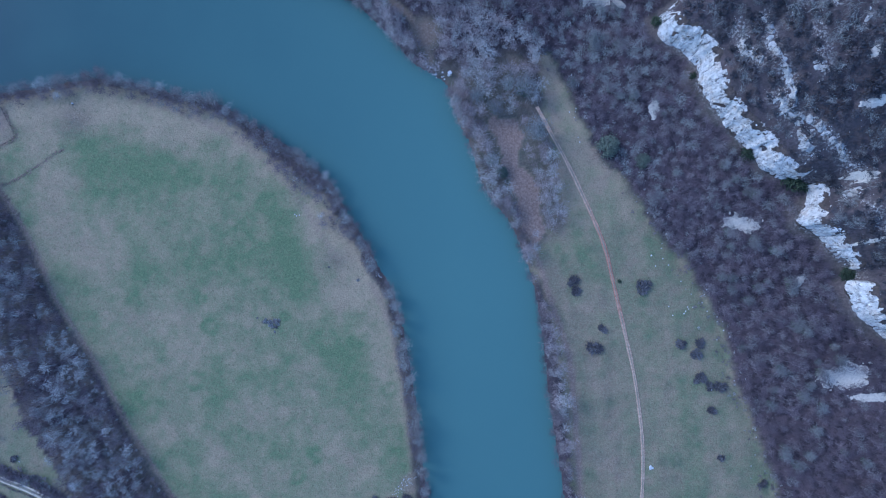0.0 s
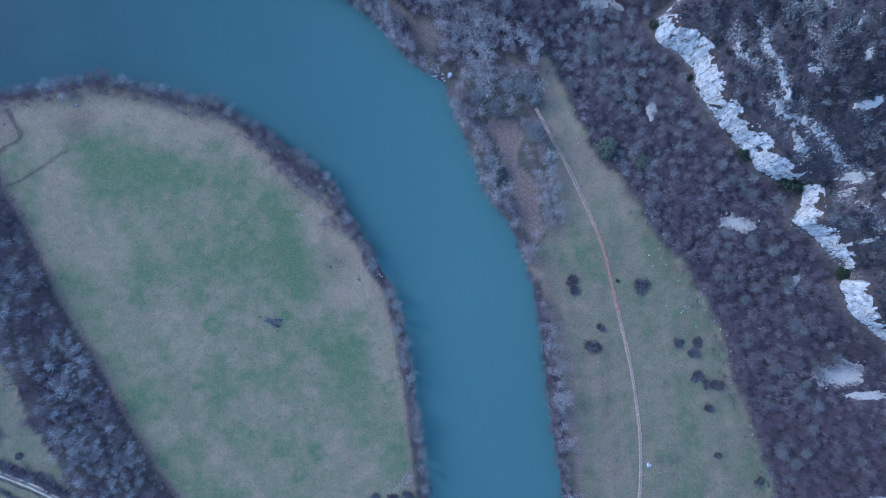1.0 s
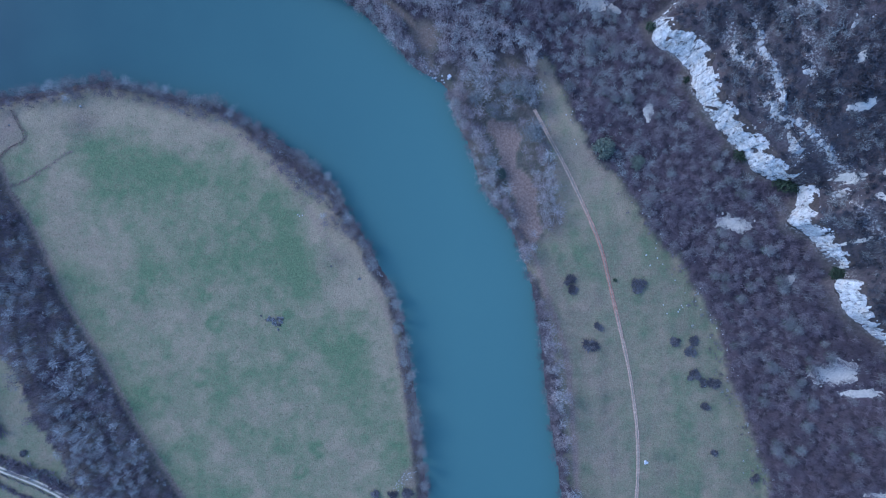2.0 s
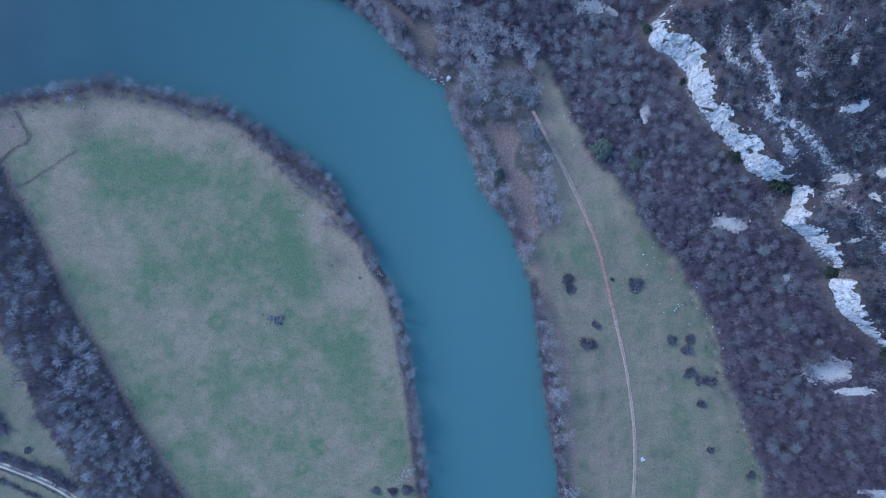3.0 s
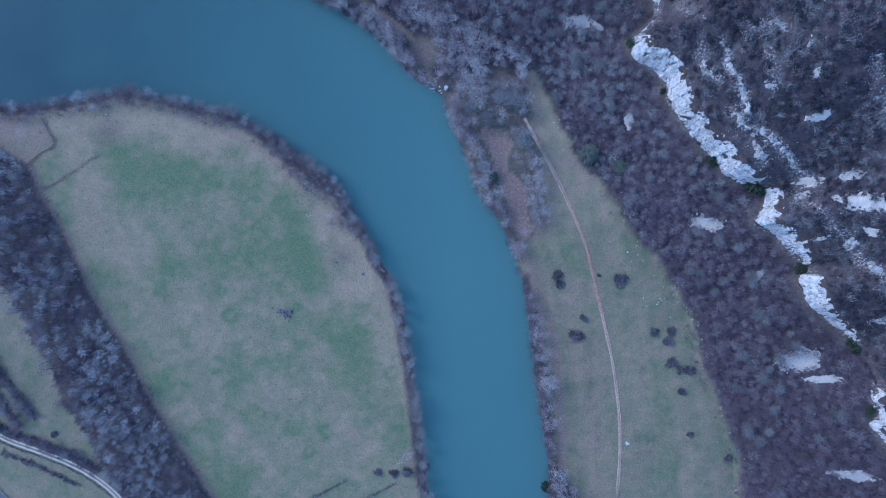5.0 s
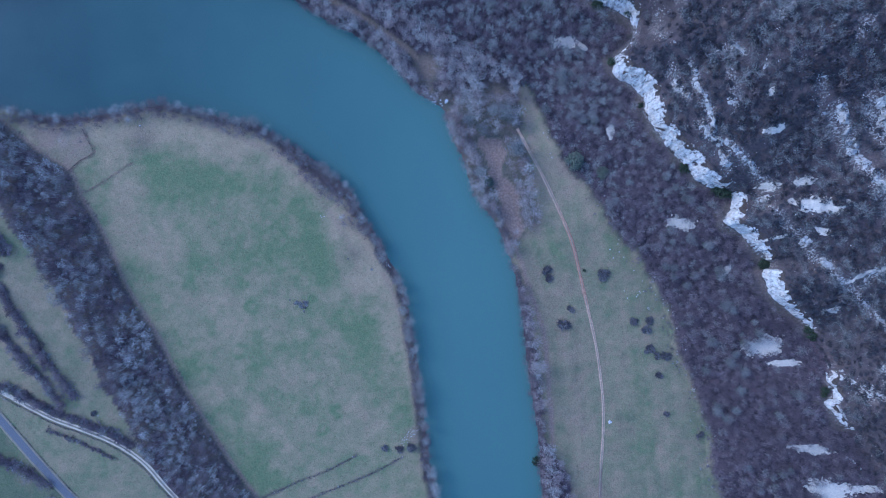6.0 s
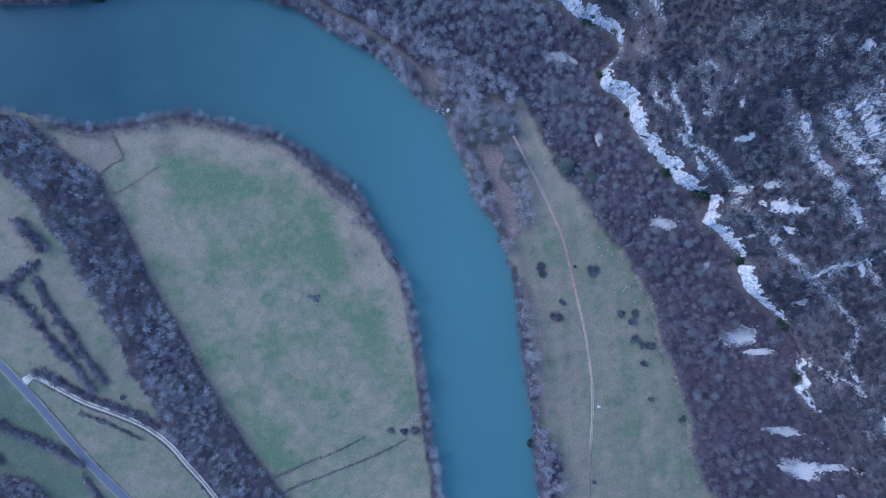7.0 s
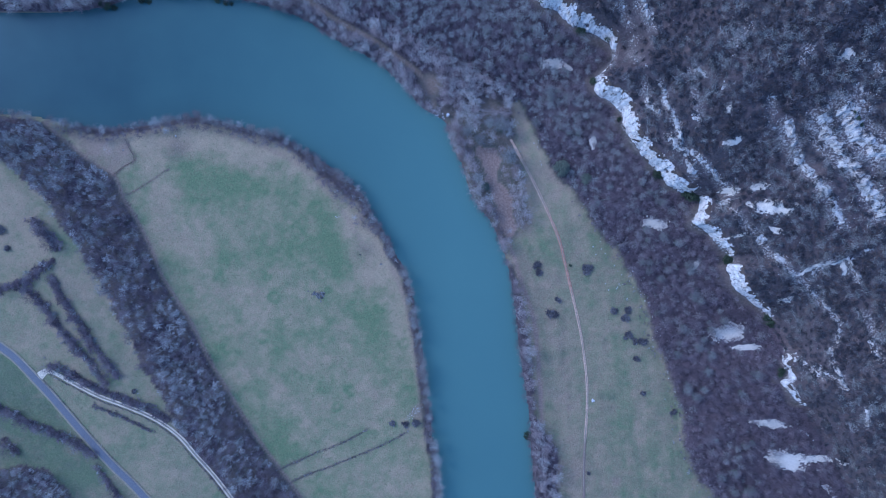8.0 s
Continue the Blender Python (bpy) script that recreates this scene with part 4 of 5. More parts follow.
def build_scree(cx, cy, a, b, turn, seed):
    k, s = math.cos(radians(turn)), math.sin(radians(turn))
    side = np.arange(-1.7, 1.701, 0.42 / max(a, b))
    u, w = (t.ravel() for t in np.meshgrid(side, side))
    x, y = cx + u * a * k - w * b * s, cy + u * a * s + w * b * k
    share = 0.86 - np.hypot(u, w) + 0.65 * waves(x, y, 5.5, seed, 3) + 0.5 * waves(x + 0.5 * y, y, 2.6, seed + 1, 4) + 0.3 * waves(x, y, 0.9, seed + 3, 1)
    chips, crack = blocks(x, y, 1.6, seed + 2)
    z = terrain(x, y) + 0.05 + 0.5 * np.clip(share, -1, 0.25) + 0.12 * chips * crack
    f = grid_faces(len(side), len(side))
    f = f[share[f].max(1) > -0.3]
    used, f = np.unique(f, return_inverse=True)
    me = mesh_of("scree", np.stack([x, y, z], -1)[used], f.reshape(-1, 4), [SCREE_STONE])
    tagged(new("scree", me), "bare patch of pale limestone scree among leafless trees", "scree", "scree patches", "stuff")


for n, row in enumerate(SCREE):
    build_scree(*row, 300 + 7 * n)


def build_loose_stones():
    """Small blocks strewn over the hill round the outcrops."""
    rng = np.random.default_rng(5)
    x, y = rng.uniform(60, 295, 300000), rng.uniform(-190, 180, 300000)
    c = lie(x, y)[3]
    share = np.minimum(rock_share(x, y, c), 0.3) + 0.7 * waves(x, y, 8, 71, 5) + 0.8 * waves(x, y, 2.4, 72, 3)
    keep = (c > 0) & (rng.uniform(0, 1, x.shape) < np.clip(1.7 * (share - 0.3), 0.006, 0.9))
    x, y = x[keep], y[keep]
    z, size, spin = terrain(x, y), 0.06 + 0.15 * rng.uniform(0, 1, x.shape) ** 2.4, rng.uniform(0, 6.28, x.shape)
    shape = np.array([(-1, -1, -0.4), (1, -0.9, -0.4), (0.9, 1, -0.4), (-1, 0.8, -0.4), (-0.7, -0.6, 0.8), (0.6, -0.7, 0.9), (0.7, 0.6, 0.7), (-0.6, 0.7, 1.0)])
    quads = np.array([(4, 5, 6, 7), (0, 1, 5, 4), (1, 2, 6, 5), (2, 3, 7, 6), (3, 0, 4, 7)])
    v = shape[None] * size[:, None, None] * rng.uniform(0.6, 1.4, (len(x), 1, 3)) + rng.normal(size=(len(x), 8, 3)) * 0.1 * size[:, None, None]
    cs, sn = np.cos(spin)[:, None], np.sin(spin)[:, None]
    p = np.stack([v[..., 0] * cs - v[..., 1] * sn + x[:, None], v[..., 0] * sn + v[..., 1] * cs + y[:, None], v[..., 2] + z[:, None] + 0.15], -1)
    f = quads[None] + (np.arange(len(x)) * 8)[:, None, None]
    me = mesh_of("loose_stones", p.reshape(-1, 3), f.reshape(-1, 4), [WHITE_STONE])
    tagged(new("loose_stones", me), "pale limestone blocks strewn over the scrubby hillside", "stones", kind="stuff")


build_loose_stones()


# ---- plants ----
def tube(path, radii, sides):
    """A tapered tube as triangles; returns points and faces."""
    path = np.asarray(path, float)
    v, f = [], []
    for n, (p, r) in enumerate(zip(path, radii)):
        way = path[min(n + 1, len(path) - 1)] - path[max(n - 1, 0)]
        way = way / (np.linalg.norm(way) + 1e-9)
        a = np.cross(way, (0.3, 0.9, 0.2))
        a /= np.linalg.norm(a) + 1e-9
        b = np.cross(way, a)
        for k in range(sides):
            t = 2 * math.pi * k / sides
            v.append(p + r * (a * math.cos(t) + b * math.sin(t)))
        if n:
            for k in range(sides):
                i, j = (n - 1) * sides + k, (n - 1) * sides + (k + 1) % sides
                f += [(i, j, j + sides), (i, j + sides, i + sides)]
    return np.array(v), np.array(f)


def slivers(base, tip, width, rng):
    """Thin pointed blades from base to tip."""
    way = tip - base
    across = np.cross(way, rng.normal(size=way.shape) * 0.45 + (0, 0, 1))
    across /= np.linalg.norm(across, axis=1)[:, None] + 1e-9
    v = np.stack([base - across * width, base + across * width, tip], 1).reshape(-1, 3)
    return v, np.arange(len(v)).reshape(-1, 3)


def join(parts):
    v, f, n = [], [], 0
    for pv, pf in parts:
        v.append(pv)
        f.append(pf + n)
        n += len(pv)
    return np.vstack(v), np.vstack(f)


def bare_tree(rng, high, wide, clumps, twigs, sides, stout=1.0, thick=1.0):
    """A leafless tree, foot at 0: trunk with limbs, and a crown of loose clumps of fine twigs."""
    fork = high * rng.uniform(0.22, 0.36)
    lean = rng.normal(size=2) * 0.05 * high
    wood = [tube([(0, 0, -0.4), (lean[0] * 0.4, lean[1] * 0.4, fork), (lean[0], lean[1], high * 0.8)], [0.020 * high, 0.014 * high, 0.004 * high], sides)]
    turn = np.arange(clumps) * 2.399963 + rng.uniform(-0.5, 0.5, clumps)
    reach = np.sqrt((np.arange(clumps) + 0.4) / clumps) * rng.uniform(0.7, 1.0, clumps)
    heart = np.stack([np.cos(turn) * reach * wide * 0.85 + lean[0], np.sin(turn) * reach * wide * 0.85 + lean[1], high * (0.55 + 0.42 * np.sqrt(1 - 0.9 * reach**2)) * rng.uniform(0.85, 1.05, clumps)], -1)
    start = np.stack([np.full(clumps, lean[0] * 0.5), np.full(clumps, lean[1] * 0.5), fork + rng.uniform(0, 0.3, clumps) * high], -1)
    elbow = start + (heart - start) * (0.55, 0.55, 0.45) + rng.normal(size=heart.shape) * 0.07 * wide
    wood += [slivers(start, elbow, 0.010 * high * stout, rng), slivers(elbow, heart + (heart - elbow) * 0.3, 0.005 * high * stout, rng)]
    spread = rng.uniform(0.19, 0.34, (clumps, 1)) * wide
    at = np.repeat(heart, twigs, 0) + rng.normal(size=(clumps * twigs, 3)) * np.repeat(spread, twigs, 0) * (1, 1, 0.6)
    away = np.repeat(heart - start, twigs, 0) * 0.12 + rng.normal(size=at.shape) * 0.19 * wide * (1, 1, 0.6)
    fine = [slivers(at, at + away * rng.uniform(0.6, 1.3, (len(at), 1)), 0.019 * wide * thick, rng)]
    return join(wood), join(fine)


def bare_shrub(rng, high, wide, stems, twigs):
    """A leafless bush: many stems from the ground, and the twigs on them."""
    t, r = rng.uniform(0, 2 * math.pi, stems), wide * np.sqrt(rng.uniform(0.02, 1, stems))
    tip = np.stack([np.cos(t) * r, np.sin(t) * r, high * np.sqrt(np.clip(1.08 - (r / wide) ** 2, 0.1, 1)) * rng.uniform(0.7, 1.0, stems)], -1)
    base = tip * (0.25, 0.25, 0) + rng.normal(size=tip.shape) * (0.15, 0.15, 0) - (0, 0, 0.2)
    wood = slivers(base, tip, 0.05, rng)
    at = rng.uniform(0.4, 1.0, (stems, twigs, 1))
    b2 = (base[:, None] + (tip - base)[:, None] * at).reshape(-1, 3)
    b2[:, 2] = np.maximum(b2[:, 2], 0.05)
    o2 = np.repeat(tip - base, twigs, 0) * 0.25 + rng.normal(size=b2.shape) * 0.22 * wide
    fine = slivers(b2, b2 + o2 * (1.2, 1.2, 0.4) * rng.uniform(0.5, 1.1, (len(b2), 1)), 0.06, rng)
    return wood, fine


def leafy_shrub(rng, high, wide, clumps, leaves, fine_share=1.0):
    """An evergreen bush: stems, and clumps of small leaves over an uneven dome."""
    t, q = rng.uniform(0, 2 * math.pi, clumps), rng.uniform(0, 1, clumps)
    r = np.sqrt(q)
    heart = np.stack([np.cos(t) * r * wide, np.sin(t) * r * wide, high * (0.15 + 0.85 * np.sqrt(np.clip(1 - q, 0, 1))) * rng.uniform(0.6, 1.0, clumps)], -1)
    wood = slivers(np.zeros((clumps, 3)) - (0, 0, 0.2), heart, 0.05, rng)
    at = np.repeat(heart, leaves, 0) + rng.normal(size=(clumps * leaves, 3)) * 0.16 * wide
    at[:, 2] = np.maximum(at[:, 2], 0.05)
    fine = slivers(at, at + rng.normal(size=at.shape) * 0.22 * fine_share, 0.11 * fine_share, rng)
    return wood, fine


RNG = np.random.default_rng(7)


def plant_kinds(maker, names, mats, count):
    """Pairs of meshes (wood, crown) to share between plants of a kind."""
    out = []
    for _ in range(count):
        w, c = maker()
        out.append((mesh_of(names[0], *w, [mats[0]]), mesh_of(names[1], *c, [mats[1]])))
    return out


def plant(name, kind, x, y, size, label, category, group, parts):
    foot = new(name)
    foot.empty_display_size = 0.3
    foot.matrix_basis = Matrix.LocRotScale((x, y, float(terrain(np.array([x]), np.array([y]))[0]) - 0.05), Euler((0, 0, RNG.uniform(0, 6.28))), (size, size, size * RNG.uniform(0.85, 1.15)))
    for part_name, me in zip(parts, kind):
        new(part_name, me).parent = foot
    return tagged(foot, label, category, group)


def spaced(points, gap, jitter):
    line = soft_line(points, 0.5)
    run = np.concatenate([[0], np.cumsum(np.linalg.norm(np.diff(line, axis=0), axis=1))])
    at = np.arange(gap / 2, run[-1], gap) + RNG.uniform(-0.4, 0.4, len(np.arange(gap / 2, run[-1], gap))) * gap
    xy = np.stack([np.interp(at, run, line[:, k]) for k in (0, 1)], -1)
    return xy + RNG.normal(size=xy.shape) * jitter


def wood_kinds(count, high, wide, clumps, twigs, thick=1.0):
    """Whole trees as plain arrays, scaled to a crown of radius 1, with a mark for wood and twig."""
    out = []
    for _ in range(count):
        w, c = bare_tree(RNG, high, wide, clumps, twigs, 4, 1.7, thick)
        v, f = join([w, c])
        out.append((v, f, np.repeat([1.0, 0.0], [len(w[0]), len(c[0])])))
    return out


def build_wood(name, label, kinds, x, y, size, tone, stretch=1.0, kind="stuff", mat=WOOD_TWIGS, z=None):
    """One mesh of many trees at x, y; size: radius of each crown; tone: from violet-brown to grey."""
    z = terrain(x, y) if z is None else z
    pick, spin = RNG.integers(0, len(kinds), len(x)), RNG.uniform(0, 6.28, len(x))
    tall = size * RNG.uniform(0.85, 1.2, len(x)) * stretch
    vs, fs, t1, t2, n = [], [], [], [], 0
    for k, (v, f, mark) in enumerate(kinds):
        sel = np.flatnonzero(pick == k)
        if not len(sel):
            continue
        cs, sn = np.cos(spin[sel])[:, None], np.sin(spin[sel])[:, None]
        p = np.stack([(v[:, 0] * cs - v[:, 1] * sn) * size[sel, None] + x[sel, None], (v[:, 0] * sn + v[:, 1] * cs) * size[sel, None] + y[sel, None], v[:, 2] * tall[sel, None] + z[sel, None]], -1)
        vs.append(p.reshape(-1, 3))
        fs.append((f[None] + (np.arange(len(sel)) * len(v))[:, None, None] + n).reshape(-1, 3))
        t1.append(np.repeat(tone[sel], len(v)))
        t2.append(np.tile(mark, len(sel)))
        n += len(sel) * len(v)
    me = mesh_of(name, np.vstack(vs), np.vstack(fs), [mat])
    a, b = np.concatenate(t1), np.concatenate(t2)
    colour_layer(me, "tone", a, b, np.zeros_like(a))
    return tagged(new(name, me), label, "woodland", kind=kind)


def scatter(x0, x1, y0, y1, gap):
    x, y = (a.ravel() for a in np.meshgrid(np.arange(x0, x1, gap), np.arange(y0, y1, gap)))
    return x + RNG.uniform(-0.55, 0.55, x.shape) * gap, y + RNG.uniform(-0.55, 0.55, y.shape) * gap


def tones(x, y, grey_share, seed):
    """Mostly violet-brown, greyer in drifts."""
    drift = waves(x, y, 24, seed, 3)
    t = 0.40 + 0.30 * drift + RNG.normal(size=x.shape) * 0.26
    grey = RNG.uniform(0, 1, x.shape) < grey_share * (1 + 2.2 * drift)
    return np.clip(np.where(grey, RNG.uniform(0.74, 0.93, x.shape), np.clip(t, 0, 0.76)), 0, 1)


LOW_WOOD = wood_kinds(10, 2.2, 1.0, 11, 17, 1.3)
BANK_WOOD = wood_kinds(8, 2.0, 1.0, 9, 18, 1.2)
TALL_WOOD = wood_kinds(12, 2.5, 1.0, 10, 15, 1.4)
SCRUB = wood_kinds(5, 1.6, 1.0, 8, 16, 1.2)
BOX_SCRUB = []
for _ in range(7):
    stems, leaves = leafy_shrub(RNG, 0.95, 0.9, 15, 8, 0.95)
    BOX_SCRUB.append((*join([stems, leaves]), np.repeat([1.0, 0.0], [len(stems[0]), len(leaves[0])])))


def wooded_spots(x, y):
    """The spots right of the river that no meadow, trail, scree or lone tree leaves bare."""
    keep = ~within(x + 3.0 * waves(x, y, 11, 45), y + 3.0 * waves(x, y, 11, 46), MEADOW)
    keep &= (y < 15) | ~(within(x - 2, y, MEADOW) | within(x + 2, y, MEADOW) | within(x, y - 2.5, MEADOW))
    keep |= within(x, y, COPSE)
    x, y = x[keep], y[keep]
    inside, right, e, c = lie(x, y)
    keep = (right > 0.5) & (scree_share(x, y) + 0.35 * waves(x, y, 5, 48, 2) < 0.2)
    trail = np.abs(beside(x, y, soft_line(NORTH_TRAIL)))
    tip = NORTH_TRAIL[-1]
    keep &= (trail > 3.0) & (np.hypot(x - tip[0] + 4, y - tip[1] - 14) > 9)
    keep &= ~(within(x, y, CLEARING) | within(x - 2.5, y, CLEARING) | within(x + 2.5, y, CLEARING)) | (RNG.uniform(0, 1, x.shape) < 0.04) | within(x, y, COPSE)
    keep &= (np.hypot((x - 34) / 7, (y - 97) / 6) > 1) | (RNG.uniform(0, 1, x.shape) < 0.2)
    keep &= (np.abs(beside(x, y, soft_line(DIRT_TRACK))) > 3.4) & (np.hypot(x - HUT[0], y - HUT[1]) > 7)
    for cx, cy, wide in IVY + DARK_CROWNS:
        keep &= np.hypot(x - cx, y - cy) > 1.2 * wide
    return [a[keep] for a in (x, y, right, e, c)]


def right_woods():
    x, y, right, e, c = wooded_spots(*scatter(-335, 292, -192, 186, 3.3))
    low = c < np.where(cliff_gone(y) < 0.5, -5.6 - 2.0 * waves(x, y, 9, 40), -3.4)
    lx, ly, le, lr = x[low], y[low], e[low], right[low]
    big = RNG.uniform(0, 1, lx.shape) < 0.35 + 0.25 * (ly > 70)
    tone = np.clip(tones(lx, ly, 0.05 + 0.07 * (ly > 60), 41) - 0.07 + 0.27 * ease((ly + 40) / 80) + 0.14 * ease((ly - 60) / 50) * ease((110 - lx) / 60), 0, 1)
    near = (le < 0) & (lr < 60)
    size = np.where(big, RNG.uniform(2.2, 3.4, lx.shape), RNG.uniform(1.2, 2.2, lx.shape))
    pale = RNG.uniform(0, 1, lx.shape) < 0.3
    tone = np.where(near, np.where(pale, RNG.uniform(0.72, 0.92, lx.shape), np.clip(0.53 + 0.17 * RNG.normal(size=lx.shape) + 0.2 * waves(lx, ly, 22, 43), 0.1, 0.8)), np.clip(0.42 + 1.05 * (tone - 0.38), 0, 0.74 + 0.14 * ease((ly - 10) / 40)))
    near &= (lr < 7) | (ly > 88) | within(lx, ly, COPSE) | (RNG.uniform(0, 1, lx.shape) < 0.72)
    build_wood("riverside_woodland", "leafless grey riverside trees beside the water", LOW_WOOD, lx[near], ly[near], 1.3 * size[near], tone[near], mat=RIVER_TWIGS)
    thin = (le >= 0) | (lr >= 60)
    build_wood("hillside_woodland", "leafless violet-brown woodland on the slope below the cliff", LOW_WOOD, lx[thin], ly[thin], size[thin], tone[thin])
    x, y, right, e, c = wooded_spots(*scatter(40, 292, -192, 186, 2.35))
    top = (c >= np.interp(y, CLIFF_Y, CLIFF_W) + 1.6 - 3 * cliff_gone(y)) & (y > -182) & (y < 172)
    ux, uy, uc = x[top], y[top], c[top]
    share = rock_share(ux, uy, uc)
    cover = 1.1 + 0.75 * waves(ux, uy, 24, 44, 3) - 0.4 * ease((16 - uc) / 14) * ease((uy + 10) / 20) - 0.9 * np.clip(share + 0.1, 0, 2)
    cover = np.maximum(cover + 0.45 * ease((-25 - uy) / 45), 0.10)
    stand = RNG.uniform(0, 1, ux.shape) < cover
    ux, uy = ux[stand], uy[stand]
    size = RNG.uniform(1.1, 2.2, ux.shape) * (1 + 0.6 * (RNG.uniform(0, 1, ux.shape) < 0.15))
    grey = (RNG.uniform(0, 1, ux.shape) < 0.20 + 0.36 * waves(ux, uy, 18, 47, 2)) | (RNG.uniform(0, 1, ux.shape) < 0.05)
    tone = np.where(grey, RNG.uniform(0.72, 0.93, ux.shape), np.clip(0.28 + 0.25 * waves(ux, uy, 9, 49, 3) + RNG.normal(size=ux.shape) * 0.20, 0, 0.68))
    build_wood("hilltop_scrub", "dark dense scrub between limestone outcrops", BOX_SCRUB, ux[~grey], uy[~grey], 0.9 * size[~grey], tone[~grey], mat=SCRUB_TWIGS)
    build_wood("hilltop_trees", "leafless grey trees among dark scrub on the hilltop", SCRUB, ux[grey], uy[grey], 1.25 * size[grey], tone[grey], mat=SCRUB_TWIGS)


def left_woods():
    x, y = scatter(-335, -80, -196, 100, 2.7)
    keep = (within(x, y, WEST_WOOD) | within(x, y, SOUTH_WOOD)) & (lie(x, y)[0] < -0.5)
    keep &= (np.abs(beside(x, y, soft_line(GRAVEL))) > 4.2) & (np.abs(beside(x, y, soft_line(WEST_WOOD))) > 1.2)
    x, y = x[keep], y[keep]
    size = 0.9 + 2.5 * RNG.uniform(0, 1, x.shape) ** 1.6
    build_wood("valley_woodland", "leafless wood with pale grey crowns between two fields", TALL_WOOD, x, y, size, np.clip(tones(x, y, 0.24, 51) + 0.30 * waves(x, y, 9, 52, 3) + 0.13, 0.16, 1))


def bank_thickets():
    """Dense growth on the river's edge, between the taller trees."""
    x, y = scatter(-335, 120, -196, 186, 2.8)
    inside, right, e, c = lie(x, y)
    depth = np.where(right < 0, 4.2 + 4.2 * ease((y + 20) / 60) + 2.2 * waves(x, y, 13, 81), 9.0)
    depth = depth + 7.5 * np.exp(-(((x + 79) / 22) ** 2)) * (right < 0) * (0.75 + 0.8 * waves(x, y, 10, 84, 2)) * (y > 10)
    keep = (inside < np.where(right < 0, 1.5, 0.8)) & (-inside < depth) & ~within(x, y, MEADOW) & ~within(x, y, CLEARING) & ((right > 0) | (x > -285))
    keep &= (waves(x, y, 16, 82, 2) > -0.62) & (np.hypot(x - NORTH_TRAIL[-1][0], y - NORTH_TRAIL[-1][1]) > 9) & (np.hypot(x - RUBBLE[12][0], y - RUBBLE[12][1]) > 5) & (np.hypot(x - RUBBLE[3][0], y - RUBBLE[3][1]) > 6) & (np.hypot(x - HUT[0], y - HUT[1]) > 7)
    x, y = x[keep], y[keep]
    size = RNG.uniform(1.5, 2.8, x.shape)
    build_wood("bank_thicket", "dense leafless grey-violet thicket on the river's edge", BANK_WOOD, x, y, size, np.clip(np.where((right[keep] > 0) & (y < 20), 0.14, 0.44) + RNG.normal(size=x.shape) * 0.22 + 0.25 * waves(x, y, 20, 83), 0.05, 1), 0.75)


right_woods()
left_woods()
bank_thickets()

TREES = plant_kinds(lambda: bare_tree(RNG, 2.4, 1.0, 13, 26, 5), ("trunk", "crown"), (BARK, BANK_TWIGS), 8)
GREY_SHRUBS = plant_kinds(lambda: bare_shrub(RNG, 0.8, 1.0, 44, 8), ("stem", "crown"), (BARK, BANK_TWIGS), 5)
DARK_TREES = plant_kinds(lambda: bare_tree(RNG, 2.2, 1.0, 13, 26, 5), ("trunk", "crown"), (BARK, TWIGS), 6)
SHRUBS = plant_kinds(lambda: bare_shrub(RNG, 0.85, 1.0, 44, 9), ("stem", "crown"), (DARK_BARK, DARK_TWIGS), 8)
EVERGREENS = plant_kinds(lambda: leafy_shrub(RNG, 1.1, 1.0, 40, 9), ("stem", "crown"), (BARK, LEAVES), 5)


def any_of(kinds):
    return kinds[int(RNG.integers(0, len(kinds)))]


# trees along both banks
for points, gap, side in ((LEFT_BANK, 2.9, -1), (RIGHT_BANK[7:], 4.0, 1)):
    for x, y in spaced(points, gap, 1.5):
        inside = float(lie(np.array([x]), np.array([y]))[0][0])
        if inside < 1.6 and min(math.hypot(x - a, y - b) for a, b in (HUT, RUBBLE[3], RUBBLE[12])) > 6.5:
            plant("tree", any_of(DARK_TREES if side > 0 and y < 20 else TREES), x, y, RNG.uniform(1.9, 4.0) if side < 0 else RNG.uniform(1.7, 3.4), "leafless grey-brown tree on the river bank", "tree", "trees along the river banks", ("trunk", "crown"))

# old pale trees that stand out of the wood
OLD_TREES = plant_kinds(lambda: bare_tree(RNG, 2.6, 1.0, 12, 16, 6, 2.6), ("trunk", "crown"), (PALE_BARK, PALE_TWIGS), 4)
PALE_TREES = [
    (-179.5, -105.8), (-187.8, -98.7), (-199.7, -97.2), (-194.9, -53.8), (-223.9, -14.1), (-217.4, -24.2), (-205.6, -77),
    (-215.1, -59.2),
]
spots = RNG.uniform((-335, -196), (-100, 95), (900, 2))
spots = spots[within(spots[:, 0], spots[:, 1], WEST_WOOD) & (np.abs(beside(spots[:, 0], spots[:, 1], soft_line(WEST_WOOD))) > 4)]
for x, y in spots[:90]:
    plant("old_tree", any_of(OLD_TREES), x, y, RNG.uniform(1.8, 3.4), "leafless tree with pale lichen-covered limbs in the wood", "tree", "old pale trees", ("trunk", "crown"))
for x, y in PALE_TREES:
    plant("old_tree", any_of(OLD_TREES), x, y, RNG.uniform(3.4, 4.6), "old leafless tree with pale lichen-covered limbs in the wood", "tree", "old pale trees", ("trunk", "crown"))

# hedges
BUSHES = []
for _ in range(8):
    stems, crown = bare_shrub(RNG, 0.95, 1.0, 20, 5)
    BUSHES.append((*join([stems, crown]), np.repeat([1.0, 0.0], [len(stems[0]), len(crown[0])])))


def aside(points, off):
    """The line beside a line, off metres to its left."""
    line = soft_line(points, 6.0)
    way = np.gradient(line, axis=0)
    way /= np.linalg.norm(way, axis=1)[:, None]
    return line + off * np.stack([-way[:, 1], way[:, 0]], -1)


